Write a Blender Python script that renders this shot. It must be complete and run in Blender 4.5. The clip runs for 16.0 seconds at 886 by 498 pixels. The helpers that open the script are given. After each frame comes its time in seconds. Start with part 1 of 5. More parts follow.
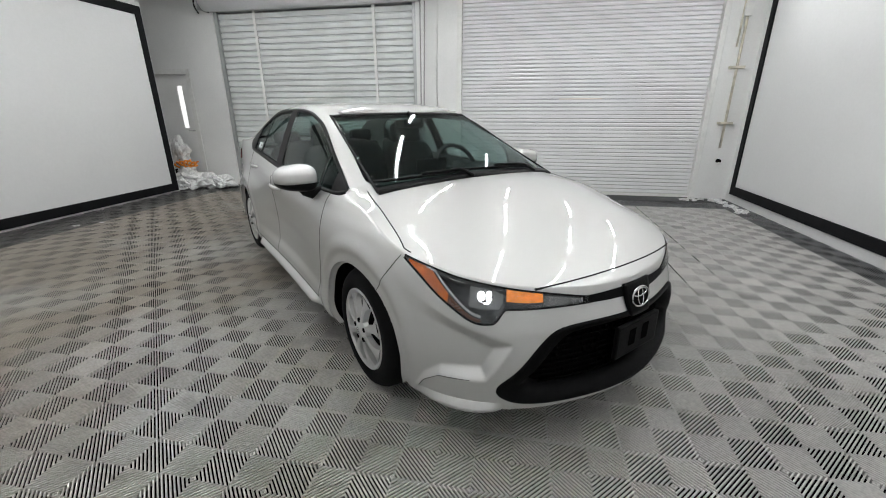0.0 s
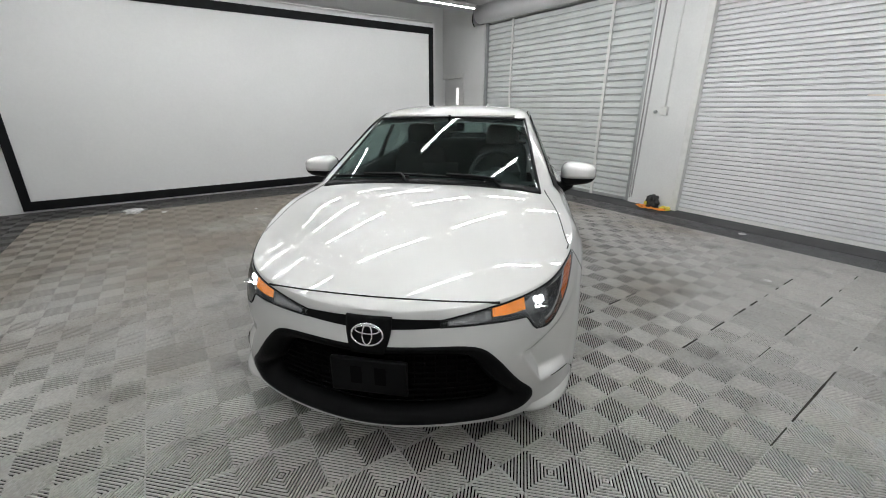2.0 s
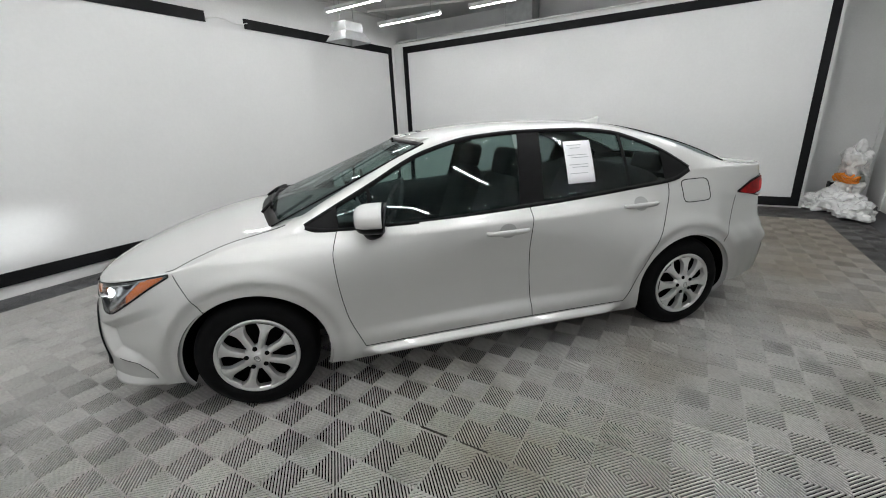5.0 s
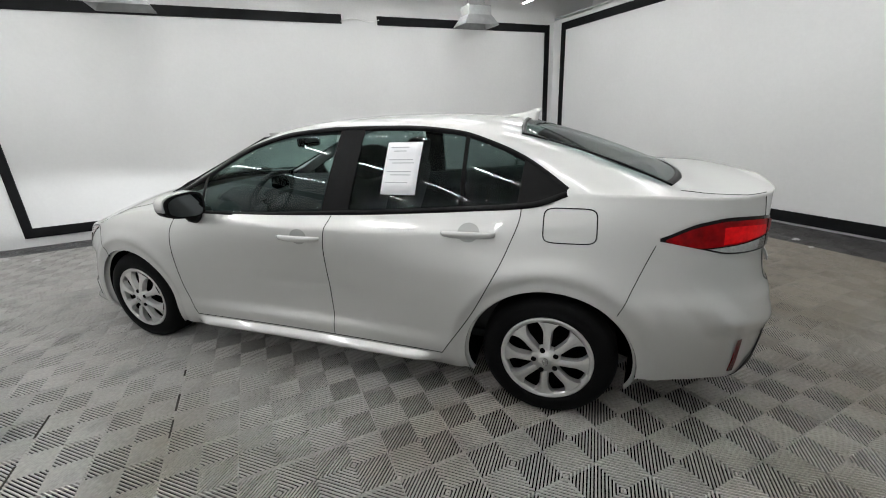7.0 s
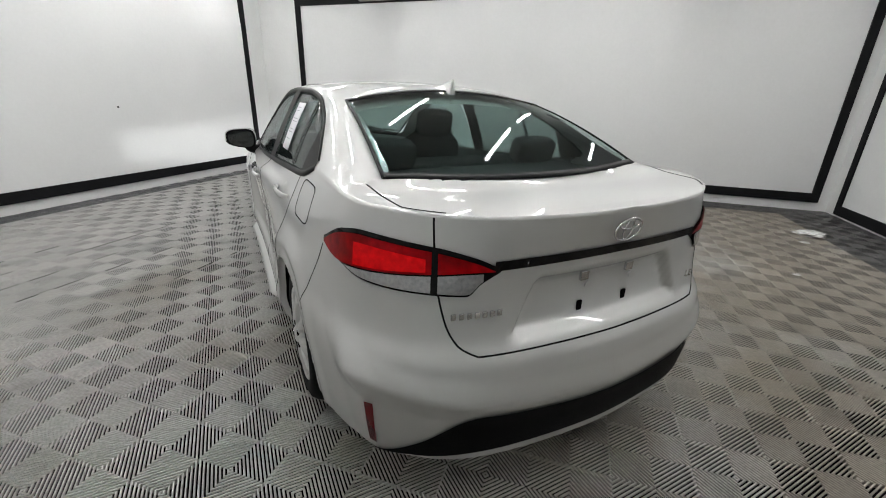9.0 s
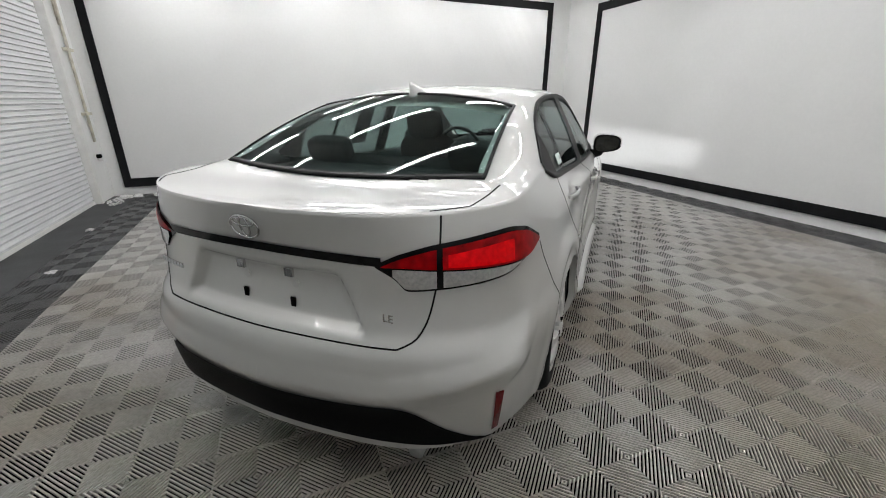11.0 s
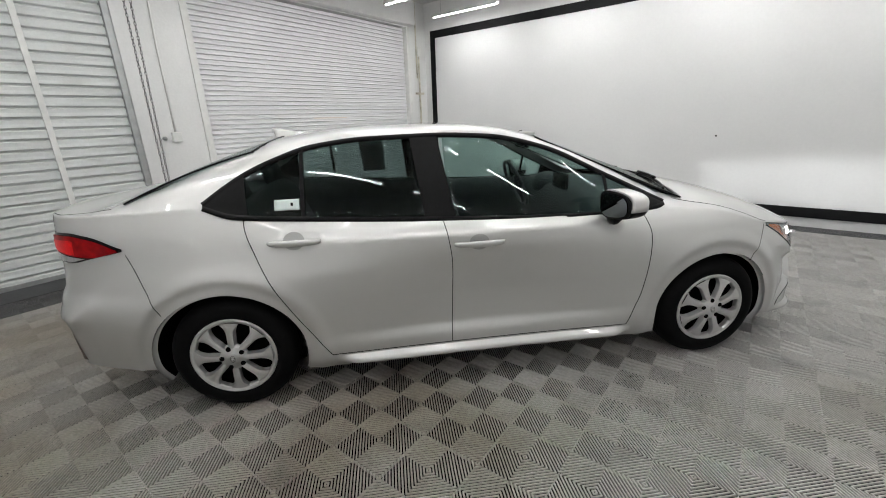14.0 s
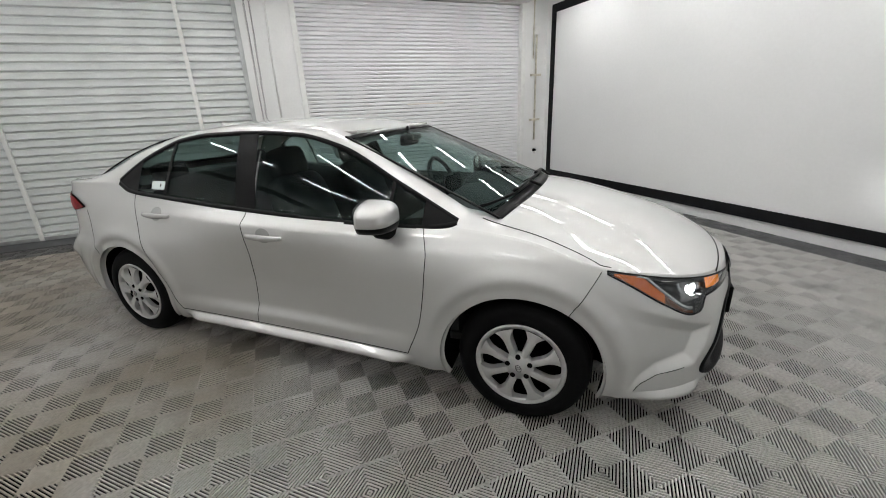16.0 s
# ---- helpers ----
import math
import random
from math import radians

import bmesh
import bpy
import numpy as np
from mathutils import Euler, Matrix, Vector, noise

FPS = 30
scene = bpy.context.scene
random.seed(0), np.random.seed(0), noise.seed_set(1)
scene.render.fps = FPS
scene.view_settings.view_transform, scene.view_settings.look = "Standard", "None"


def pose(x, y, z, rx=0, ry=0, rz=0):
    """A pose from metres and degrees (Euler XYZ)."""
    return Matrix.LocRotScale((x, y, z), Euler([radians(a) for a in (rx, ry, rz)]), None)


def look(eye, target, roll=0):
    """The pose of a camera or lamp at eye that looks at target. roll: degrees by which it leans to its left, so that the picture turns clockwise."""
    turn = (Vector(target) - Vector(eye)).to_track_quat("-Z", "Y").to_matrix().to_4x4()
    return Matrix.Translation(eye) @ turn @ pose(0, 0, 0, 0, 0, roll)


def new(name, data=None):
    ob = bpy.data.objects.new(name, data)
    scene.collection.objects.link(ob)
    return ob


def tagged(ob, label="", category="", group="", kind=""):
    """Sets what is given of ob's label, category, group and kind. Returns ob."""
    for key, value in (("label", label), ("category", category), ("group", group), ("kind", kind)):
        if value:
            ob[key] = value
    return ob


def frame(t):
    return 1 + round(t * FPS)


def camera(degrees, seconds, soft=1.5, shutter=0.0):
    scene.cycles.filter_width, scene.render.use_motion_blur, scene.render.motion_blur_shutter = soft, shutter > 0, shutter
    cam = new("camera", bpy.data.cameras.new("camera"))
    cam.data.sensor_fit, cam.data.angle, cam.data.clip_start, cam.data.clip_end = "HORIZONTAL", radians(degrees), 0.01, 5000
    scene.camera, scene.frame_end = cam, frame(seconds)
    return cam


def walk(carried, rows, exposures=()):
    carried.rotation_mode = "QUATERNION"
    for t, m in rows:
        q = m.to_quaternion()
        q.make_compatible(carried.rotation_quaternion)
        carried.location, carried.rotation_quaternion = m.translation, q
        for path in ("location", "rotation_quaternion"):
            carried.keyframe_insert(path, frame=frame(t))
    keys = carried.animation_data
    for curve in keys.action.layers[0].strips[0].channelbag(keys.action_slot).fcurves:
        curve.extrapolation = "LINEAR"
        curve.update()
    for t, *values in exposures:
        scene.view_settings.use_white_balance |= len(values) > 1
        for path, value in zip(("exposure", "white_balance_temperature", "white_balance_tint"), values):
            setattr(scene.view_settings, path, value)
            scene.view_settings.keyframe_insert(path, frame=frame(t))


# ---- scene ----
cam = camera(95.3, 16.0, soft=1.0)
PATH = [
    (0, (-1.533, -3.06, 1.355), (-0.454, -1.507, 0.706), -0.2),
    (0.5, (-1.118, -3.263, 1.36), (-0.29, -1.57, 0.692), -0.3),
    (1, (-0.646, -3.465, 1.366), (-0.158, -1.64, 0.709), 0.3),
    (1.5, (-0.112, -3.538, 1.395), (-0.022, -1.655, 0.729), 0.3),
    (2, (0.495, -3.496, 1.414), (0.167, -1.64, 0.745), 0.1),
    (2.5, (1.05, -3.287, 1.422), (0.339, -1.544, 0.746), -0.2),
    (3, (1.599, -2.98, 1.431), (0.551, -1.416, 0.755), -0.7),
    (3.5, (2.068, -2.566, 1.435), (0.744, -1.226, 0.763), -1.0),
    (3.7, (2.227, -2.363, 1.448), (0.804, -1.126, 0.779), -1.3),
    (5.8, (3.0, 0.143, 1.45), (1.088, 0.129, 0.866), -2.9),
    (6, (2.978, 0.382, 1.449), (1.07, 0.252, 0.864), -2.9),
    (6.5, (2.763, 0.935, 1.434), (0.898, 0.534, 0.833), -2.9),
    (7, (2.511, 1.488, 1.413), (0.733, 0.826, 0.78), -2.7),
    (7.5, (2.168, 1.938, 1.389), (0.528, 1.016, 0.712), -2.4),
    (8, (1.852, 2.413, 1.326), (0.381, 1.23, 0.666), -0.6),
    (8.2, (1.709, 2.576, 1.329), (0.329, 1.291, 0.663), 0.3),
    (10.3, (-0.33, 3.316, 1.332), (-0.086, 1.46, 0.629), -0.4),
    (10.5, (-0.542, 3.277, 1.342), (-0.128, 1.456, 0.626), -0.8),
    (11, (-0.988, 3.126, 1.338), (-0.263, 1.396, 0.644), -0.0),
    (11.5, (-1.483, 2.863, 1.345), (-0.415, 1.318, 0.659), -0.7),
    (12, (-1.872, 2.523, 1.377), (-0.539, 1.2, 0.69), -0.9),
    (12.5, (-2.229, 2.103, 1.379), (-0.679, 1.031, 0.71), -1.3),
    (13, (-2.478, 1.609, 1.399), (-0.766, 0.801, 0.752), -1.6),
    (13.5, (-2.714, 1.079, 1.413), (-0.889, 0.554, 0.787), -1.8),
    (14, (-2.791, 0.508, 1.438), (-0.903, 0.256, 0.827), -2.0),
    (14.5, (-2.857, -0.068, 1.449), (-0.953, -0.05, 0.837), -2.4),
    (15, (-2.765, -0.618, 1.459), (-0.884, -0.343, 0.836), -2.6),
    (15.5, (-2.674, -1.182, 1.471), (-0.85, -0.669, 0.831), -2.8),
    (16, (-2.424, -1.659, 1.455), (-0.685, -0.928, 0.792), -2.6),
]
walk(cam, [(t, look(e, p, r)) for t, e, p, r in PATH], exposures=((0, -0.06, 6500, 10), (3.7, -0.02, 6500, 10), (6, -0.06, 6500, 10), (8.2, -0.02, 6600, 10), (10.5, -0.07, 6600, 11), (16, -0.10, 6650, 11)))

# ---- world, lights ----
ROOM = pose(0, 0, 0, 0, 0, 44.5)          # the room stands at this turn to the car
world = bpy.data.worlds.new("world")
scene.world = world
world.use_nodes = True
world.node_tree.nodes["Background"].inputs["Color"].default_value = (0.9, 0.95, 1.0, 1)
world.node_tree.nodes["Background"].inputs["Strength"].default_value = 0.05
TUBE_GLOW = 62.0


# ---- materials ----
def material(name, color, rough=0.5, metal=0.0, coat=0.0, coat_rough=0.03, vary=0.0, vary_scale=4.0, grain=0.0, grain_scale=120.0, bump=0.0, bump_scale=60.0, emit=None, emit_strength=0.0, space="Object", spec=0.5):
    """A principled material with broad stains, fine grain and fine relief in metres."""
    m = bpy.data.materials.new(name)
    m.use_nodes = True
    nt = m.node_tree
    p = nt.nodes["Principled BSDF"]
    p.inputs["Base Color"].default_value = (*color, 1)
    p.inputs["Roughness"].default_value = rough
    p.inputs["Metallic"].default_value = metal
    p.inputs["Specular IOR Level"].default_value = spec
    p.inputs["Coat Weight"].default_value = coat
    p.inputs["Coat Roughness"].default_value = coat_rough
    if emit:
        p.inputs["Emission Color"].default_value = (*emit, 1)
        p.inputs["Emission Strength"].default_value = emit_strength
    tc = nt.nodes.new("ShaderNodeTexCoord")
    if vary or grain:
        last = None
        for amount, scale in ((vary, vary_scale), (grain, grain_scale)):
            if not amount:
                continue
            tex = nt.nodes.new("ShaderNodeTexNoise")
            tex.inputs["Scale"].default_value = scale
            tex.inputs["Detail"].default_value = 5
            nt.links.new(tc.outputs[space], tex.inputs["Vector"])
            rng = nt.nodes.new("ShaderNodeMapRange")
            rng.inputs["From Min"].default_value, rng.inputs["From Max"].default_value = 0.3, 0.7
            rng.inputs["To Min"].default_value, rng.inputs["To Max"].default_value = 1 - amount, 1 + amount * 0.5
            nt.links.new(tex.outputs["Fac"], rng.inputs["Value"])
            if last is None:
                last = rng.outputs["Result"]
            else:
                mul = nt.nodes.new("ShaderNodeMath")
                mul.operation = "MULTIPLY"
                nt.links.new(last, mul.inputs[0])
                nt.links.new(rng.outputs["Result"], mul.inputs[1])
                last = mul.outputs[0]
        vm = nt.nodes.new("ShaderNodeVectorMath")
        vm.operation = "SCALE"
        vm.inputs[0].default_value = color
        nt.links.new(last, vm.inputs["Scale"])
        nt.links.new(vm.outputs["Vector"], p.inputs["Base Color"])
    if bump:
        tex = nt.nodes.new("ShaderNodeTexNoise")
        tex.inputs["Scale"].default_value = bump_scale
        tex.inputs["Detail"].default_value = 4
        nt.links.new(tc.outputs[space], tex.inputs["Vector"])
        b = nt.nodes.new("ShaderNodeBump")
        b.inputs["Strength"].default_value = bump
        b.inputs["Distance"].default_value = 0.004
        nt.links.new(tex.outputs["Fac"], b.inputs["Height"])
        nt.links.new(b.outputs["Normal"], p.inputs["Normal"])
    return m


def glass_material(name, tint, gloss=1.0):
    m = bpy.data.materials.new(name)
    m.use_nodes = True
    nt = m.node_tree
    nt.nodes.remove(nt.nodes["Principled BSDF"])
    out = nt.nodes["Material Output"]
    tr = nt.nodes.new("ShaderNodeBsdfTransparent")
    tr.inputs["Color"].default_value = (*tint, 1)
    gl = nt.nodes.new("ShaderNodeBsdfGlossy")
    gl.inputs["Roughness"].default_value = 0.01
    fr = nt.nodes.new("ShaderNodeLayerWeight")
    fr.inputs["Blend"].default_value = 0.5
    steep = nt.nodes.new("ShaderNodeMath")
    steep.operation = "POWER"
    steep.inputs[1].default_value = 5
    mul = nt.nodes.new("ShaderNodeMath")
    mul.operation = "MULTIPLY_ADD"
    mul.inputs[1].default_value = 0.95 * gloss
    mul.inputs[2].default_value = 0.045 * gloss
    mix = nt.nodes.new("ShaderNodeMixShader")
    nt.links.new(fr.outputs["Facing"], steep.inputs[0])
    nt.links.new(steep.outputs[0], mul.inputs[0])
    nt.links.new(mul.outputs[0], mix.inputs["Fac"])
    nt.links.new(tr.outputs[0], mix.inputs[1])
    nt.links.new(gl.outputs[0], mix.inputs[2])
    nt.links.new(mix.outputs[0], out.inputs["Surface"])
    return m


PAINT = material("silver_paint", (0.565, 0.565, 0.553), rough=0.50, metal=0.74, coat=1.0, coat_rough=0.02, grain=0.05, grain_scale=900)
SEAM = material("panel_gap", (0.008, 0.008, 0.008), rough=0.8, spec=0.1)
BLACK_TRIM = material("black_trim", (0.004, 0.004, 0.0043), rough=0.42, spec=0.10, bump=0.05, bump_scale=400)
BLACK_GLOSS = material("piano_black", (0.005, 0.005, 0.0055), rough=0.12, coat=0.1, spec=0.12)
BLACK_PLASTIC = material("black_plastic", (0.004, 0.004, 0.0043), rough=0.5, spec=0.06, vary=0.2, vary_scale=15, bump=0.15, bump_scale=500)
LINER = material("liner", (0.004, 0.004, 0.004), rough=0.9, spec=0.0)
RUBBER = material("tyre_rubber", (0.004, 0.004, 0.0043), rough=0.7, spec=0.08, vary=0.25, vary_scale=12, bump=0.1, bump_scale=200)
COVER = material("wheel_cover_silver", (0.60, 0.60, 0.59), rough=0.36, metal=0.7, vary=0.08, vary_scale=20)
DARK_METAL = material("dark_metal", (0.03, 0.03, 0.03), rough=0.6, metal=0.3)
MIRROR_GLASS = material("mirror_glass", (0.10, 0.11, 0.115), rough=0.04, metal=1.0)
CHROME = material("chrome", (0.62, 0.62, 0.63), rough=0.12, metal=1.0)
GLASS = glass_material("window_glass", (0.72, 0.80, 0.785), 0.6)
GLASS_DARK = glass_material("tinted_glass", (0.62, 0.68, 0.67), 0.6)
LENS = glass_material("lamp_lens", (0.95, 0.97, 0.97), 0.8)
RED_LENS = material("red_lens", (0.25, 0.001, 0.003), rough=0.35, coat=0.15, coat_rough=0.05, spec=0.05, vary=0.5, vary_scale=24)
RED_LIT = material("red_lens_lit", (0.34, 0.001, 0.003), rough=0.35, coat=0.15, coat_rough=0.05, spec=0.05, emit=(1.0, 0.004, 0.006), emit_strength=0.22, vary=0.5, vary_scale=45)
RED_REFLECTOR = material("red_reflector", (0.10, 0.003, 0.005), rough=0.2, coat=0.5, spec=0.2)
CLEAR_LENS = material("clear_lens", (0.50, 0.50, 0.50), rough=0.16, metal=0.6, coat=0.6, vary=0.22, vary_scale=90)
SMOKED_LENS = material("smoked_lens", (0.20, 0.20, 0.205), rough=0.15, metal=0.5, coat=1.0, vary=0.4, vary_scale=60)
AMBER = material("amber_lens", (0.75, 0.20, 0.02), rough=0.12, coat=1.0, emit=(1.0, 0.35, 0.05), emit_strength=0.25, vary=0.35, vary_scale=70)
BROWN_LENS = material("brown_lens", (0.085, 0.035, 0.022), rough=0.2, coat=0.6, vary=0.3, vary_scale=70)
AMBER_DARK = material("amber_reflector", (0.45, 0.10, 0.015), rough=0.15, coat=1.0, vary=0.3, vary_scale=80)
HOUSING = material("lamp_housing", (0.05, 0.052, 0.056), rough=0.28, metal=0.7, vary=0.5, vary_scale=40)
LAMP_LIT = material("lit_lamp", (1, 1, 1), rough=0.3, emit=(0.92, 0.97, 1.0), emit_strength=7.0)
SEAT_CLOTH = material("seat_cloth", (0.013, 0.013, 0.014), rough=0.9, bump=0.3, bump_scale=300)
CABIN = material("cabin_plastic", (0.02, 0.021, 0.023), rough=0.6, bump=0.1, bump_scale=300)
HEADLINER = material("headliner", (0.42, 0.42, 0.40), rough=0.95)
PAPER = material("paper", (0.82, 0.82, 0.84), rough=0.8)
PRINT = material("grey_print", (0.45, 0.46, 0.48), rough=0.8)
STICKER = material("sticker", (0.62, 0.70, 0.68), rough=0.6)
SCREEN = material("white_screen", (0.70, 0.70, 0.695), rough=0.75, vary=0.04, vary_scale=0.8, grain=0.02, grain_scale=30, bump=0.25, bump_scale=1.6)
FRAME_BLACK = material("black_frame", (0.008, 0.008, 0.009), rough=0.6, spec=0.15, vary=0.3, vary_scale=6, bump=0.2, bump_scale=30)
WALL_PAINT = material("white_wall", (0.74, 0.74, 0.73), rough=0.6, vary=0.06, vary_scale=1.5, grain=0.03, grain_scale=40, bump=0.25, bump_scale=35)
CEILING_PAINT = material("ceiling_paint", (0.60, 0.60, 0.59), rough=0.8, vary=0.08, vary_scale=1.2)
DOOR_GREY = material("grey_shutter", (0.64, 0.66, 0.65), rough=0.42, vary=0.10, vary_scale=3, grain=0.04, grain_scale=60)
DOOR_WHITE = material("white_shutter", (0.78, 0.78, 0.79), rough=0.38, vary=0.05, vary_scale=3, grain=0.03, grain_scale=60)
STEEL = material("galvanised_steel", (0.42, 0.43, 0.43), rough=0.4, metal=0.7, vary=0.15, vary_scale=10)
WHITE_METAL = material("white_metal", (0.72, 0.72, 0.70), rough=0.45, vary=0.08, vary_scale=12)
RUSTY = material("stained_pipe", (0.62, 0.58, 0.48), rough=0.6, vary=0.35, vary_scale=9)
TUBE = material("lit_tube", (1, 1, 1), rough=0.4, emit=(0.97, 0.99, 1.0), emit_strength=TUBE_GLOW)
# near-black: the darkness of the gaps between tile ribs is put into this colour
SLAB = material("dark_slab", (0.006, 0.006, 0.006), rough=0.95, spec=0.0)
PLASTIC_BAG = material("plastic_bag", (0.70, 0.70, 0.69), rough=0.2, vary=0.15, vary_scale=20, bump=0.6, bump_scale=18)
ORANGE = material("orange_cord", (0.80, 0.25, 0.02), rough=0.5)
YELLOW = material("yellow_label", (0.75, 0.62, 0.08), rough=0.5)


# ---- mesh helpers ----
def mesh_from(name, verts, faces, mat, smooth=True, normals=None):
    me = bpy.data.meshes.new(name)
    me.from_pydata([tuple(v) for v in verts], [], [tuple(f) for f in faces])
    me.materials.append(mat)
    me.update()
    if smooth:
        me.polygons.foreach_set("use_smooth", [True] * len(me.polygons))
    if normals is not None:
        me.normals_split_custom_set_from_vertices([tuple(n) for n in normals])
    return me


def link(name, me, parent=None, label="", m=None):
    ob = new(name, me)
    if parent is not None:
        ob.parent = parent
    if m is not None:
        ob.matrix_basis = m
    if label:
        tagged(ob, label)
    return ob


def bm_mesh(name, bm, mat, smooth=False):
    me = bpy.data.meshes.new(name)
    bm.to_mesh(me)
    bm.free()
    me.materials.append(mat)
    if smooth:
        me.polygons.foreach_set("use_smooth", [True] * len(me.polygons))
    return me


def part(name, bm, mat, parent, label="", smooth=False, m=None):
    return link(name, bm_mesh(name, bm, mat, smooth), parent, label, m)


def box(bm, lo, hi, bevel=0.0):
    c = [(a + b) / 2 for a, b in zip(lo, hi)]
    s = [abs(b - a) for a, b in zip(lo, hi)]
    made = bmesh.ops.create_cube(bm, size=1, matrix=Matrix.LocRotScale(c, None, s))
    if bevel:
        edges = list({e for v in made["verts"] for e in v.link_edges})
        bmesh.ops.bevel(bm, geom=edges, offset=bevel, segments=2, affect="EDGES", profile=0.6)
    return bm


def boxes(*spans, bevel=0.0):
    bm = bmesh.new()
    for lo, hi in spans:
        box(bm, lo, hi, bevel)
    return bm


def tube(bm, pts, r, sides=8, closed=False):
    """A round bar along points."""
    pts = [Vector(p) for p in pts]
    n = len(pts)
    rings = []
    for k, p in enumerate(pts):
        a = pts[(k - 1) % n] if closed or k > 0 else p
        b = pts[(k + 1) % n] if closed or k < n - 1 else p
        d = (b - a).normalized()
        side = d.cross(Vector((0, 0, 1)))
        if side.length < 0.05:
            side = d.cross(Vector((0, 1, 0)))
        side.normalize()
        up = side.cross(d)
        rings.append([bm.verts.new(p + r * (math.cos(q) * side + math.sin(q) * up)) for q in (2 * math.pi * s / sides for s in range(sides))])
    for k in range(n if closed else n - 1):
        a, b = rings[k], rings[(k + 1) % n]
        for s in range(sides):
            bm.faces.new((a[s], a[(s + 1) % sides], b[(s + 1) % sides], b[s]))
    if not closed:
        bm.faces.new(rings[0][::-1])
        bm.faces.new(rings[-1])
    return bm


def lathe(bm, profile, steps=48, closed=False):
    """Turns (radius, x) pairs about the x axis."""
    rows = [[bm.verts.new((x, r * math.cos(a), r * math.sin(a))) for a in (2 * math.pi * k / steps for k in range(steps))] for r, x in profile]
    m = len(rows)
    for j in range(m if closed else m - 1):
        a, b = rows[j], rows[(j + 1) % m]
        for k in range(steps):
            bm.faces.new((a[k], a[(k + 1) % steps], b[(k + 1) % steps], b[k]))
    return bm


def grid_faces(rows, cols, flip=False):
    f = []
    for i in range(rows - 1):
        for j in range(cols - 1):
            q = (i * cols + j, (i + 1) * cols + j, (i + 1) * cols + j + 1, i * cols + j + 1)
            f.append(q[::-1] if flip else q)
    return f


class Curve1:
    """A smooth monotone-safe curve through knots (pchip)."""

    def __init__(self, *knots):
        self.x = np.array([k[0] for k in knots], float)
        self.y = np.array([k[1] for k in knots], float)
        h = np.diff(self.x)
        d = np.diff(self.y) / h
        m = np.zeros(len(self.x))
        for k in range(1, len(d)):
            if d[k - 1] * d[k] > 0:
                w1, w2 = 2 * h[k] + h[k - 1], h[k] + 2 * h[k - 1]
                m[k] = (w1 + w2) / (w1 / d[k - 1] + w2 / d[k])
        m[0], m[-1] = d[0], d[-1]
        self.m, self.h = m, h

    def __call__(self, q):
        q = np.clip(np.asarray(q, float), self.x[0], self.x[-1])
        k = np.clip(np.searchsorted(self.x, q, side="right") - 1, 0, len(self.h) - 1)
        h = self.h[k]
        t = (q - self.x[k]) / h
        return ((1 + 2 * t) * (1 - t) ** 2 * self.y[k] + t * (1 - t) ** 2 * h * self.m[k] + t * t * (3 - 2 * t) * self.y[k + 1] + t * t * (t - 1) * h * self.m[k + 1])


def spline(x, y):
    """Natural cubic spline, as a function."""
    x, y = np.array(x, float), np.array(y, float)
    n, h = len(x), np.diff(x)
    a = np.eye(n)
    b = np.zeros(n)
    for k in range(1, n - 1):
        a[k, k - 1:k + 2] = h[k - 1], 2 * (h[k - 1] + h[k]), h[k]
        b[k] = 6 * ((y[k + 1] - y[k]) / h[k] - (y[k] - y[k - 1]) / h[k - 1])
    s = np.linalg.solve(a, b)

    def at(q):
        q = np.asarray(q, float)
        k = np.clip(np.searchsorted(x, q, side="right") - 1, 0, n - 2)
        l, r = x[k + 1] - q, q - x[k]
        return (s[k] * l ** 3 + s[k + 1] * r ** 3) / (6 * h[k]) + (y[k] / h[k] - s[k] * h[k] / 6) * l + (y[k + 1] / h[k] - s[k + 1] * h[k] / 6) * r
    return at


def smoothstep(a, b, q):
    t = np.clip((np.asarray(q, float) - a) / (b - a), 0, 1)
    return t * t * (3 - 2 * t)


# ---- the room's shell ----
U_DOOR, U_SCREEN, V_N, V_W, V_BACK, Z_CEIL = 3.82, -4.0, -4.31, 4.86, 5.8, 3.5


def room_box(name, lo, hi, mat, label="", kind="structure", bevel=0.0):
    ob = part(name, boxes((lo, hi), bevel=bevel), mat, None, label, m=ROOM)
    return tagged(ob, kind=kind)


D1 = (0.66, 4.28, 2.98)      # grey shutter: from, to, height
D2 = (-3.84, -0.05, 3.05)    # white shutter
PED = (4.98, 5.78, 2.06)     # side door
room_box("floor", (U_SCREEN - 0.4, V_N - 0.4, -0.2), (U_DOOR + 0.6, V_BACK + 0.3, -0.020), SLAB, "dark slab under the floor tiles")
room_box("ceiling", (U_SCREEN - 0.4, V_N - 0.4, Z_CEIL), (U_DOOR + 0.6, V_BACK + 0.3, Z_CEIL + 0.15), CEILING_PAINT, "off-white painted ceiling")
room_box("wall_south", (U_SCREEN - 0.3, V_N - 0.3, -0.2), (U_SCREEN - 0.03, V_BACK + 0.3, Z_CEIL), WALL_PAINT, "white wall behind the long screen")
room_box("wall_north", (U_SCREEN - 0.03, V_N - 0.3, -0.2), (U_DOOR + 0.3, V_N - 0.03, Z_CEIL), WALL_PAINT, "white wall behind the torn screen")
room_box("wall_back", (U_SCREEN - 0.03, V_BACK, -0.2), (U_DOOR + 0.3, V_BACK + 0.2, Z_CEIL), WALL_PAINT, "white wall beside the side door")
room_box("wall_partition", (U_SCREEN - 0.03, V_W + 0.03, -0.02), (2.98, V_W + 0.16, 2.97), WALL_PAINT, "white partition that carries a screen")
bm = bmesh.new()
U0, U1 = U_DOOR, U_DOOR + 0.25
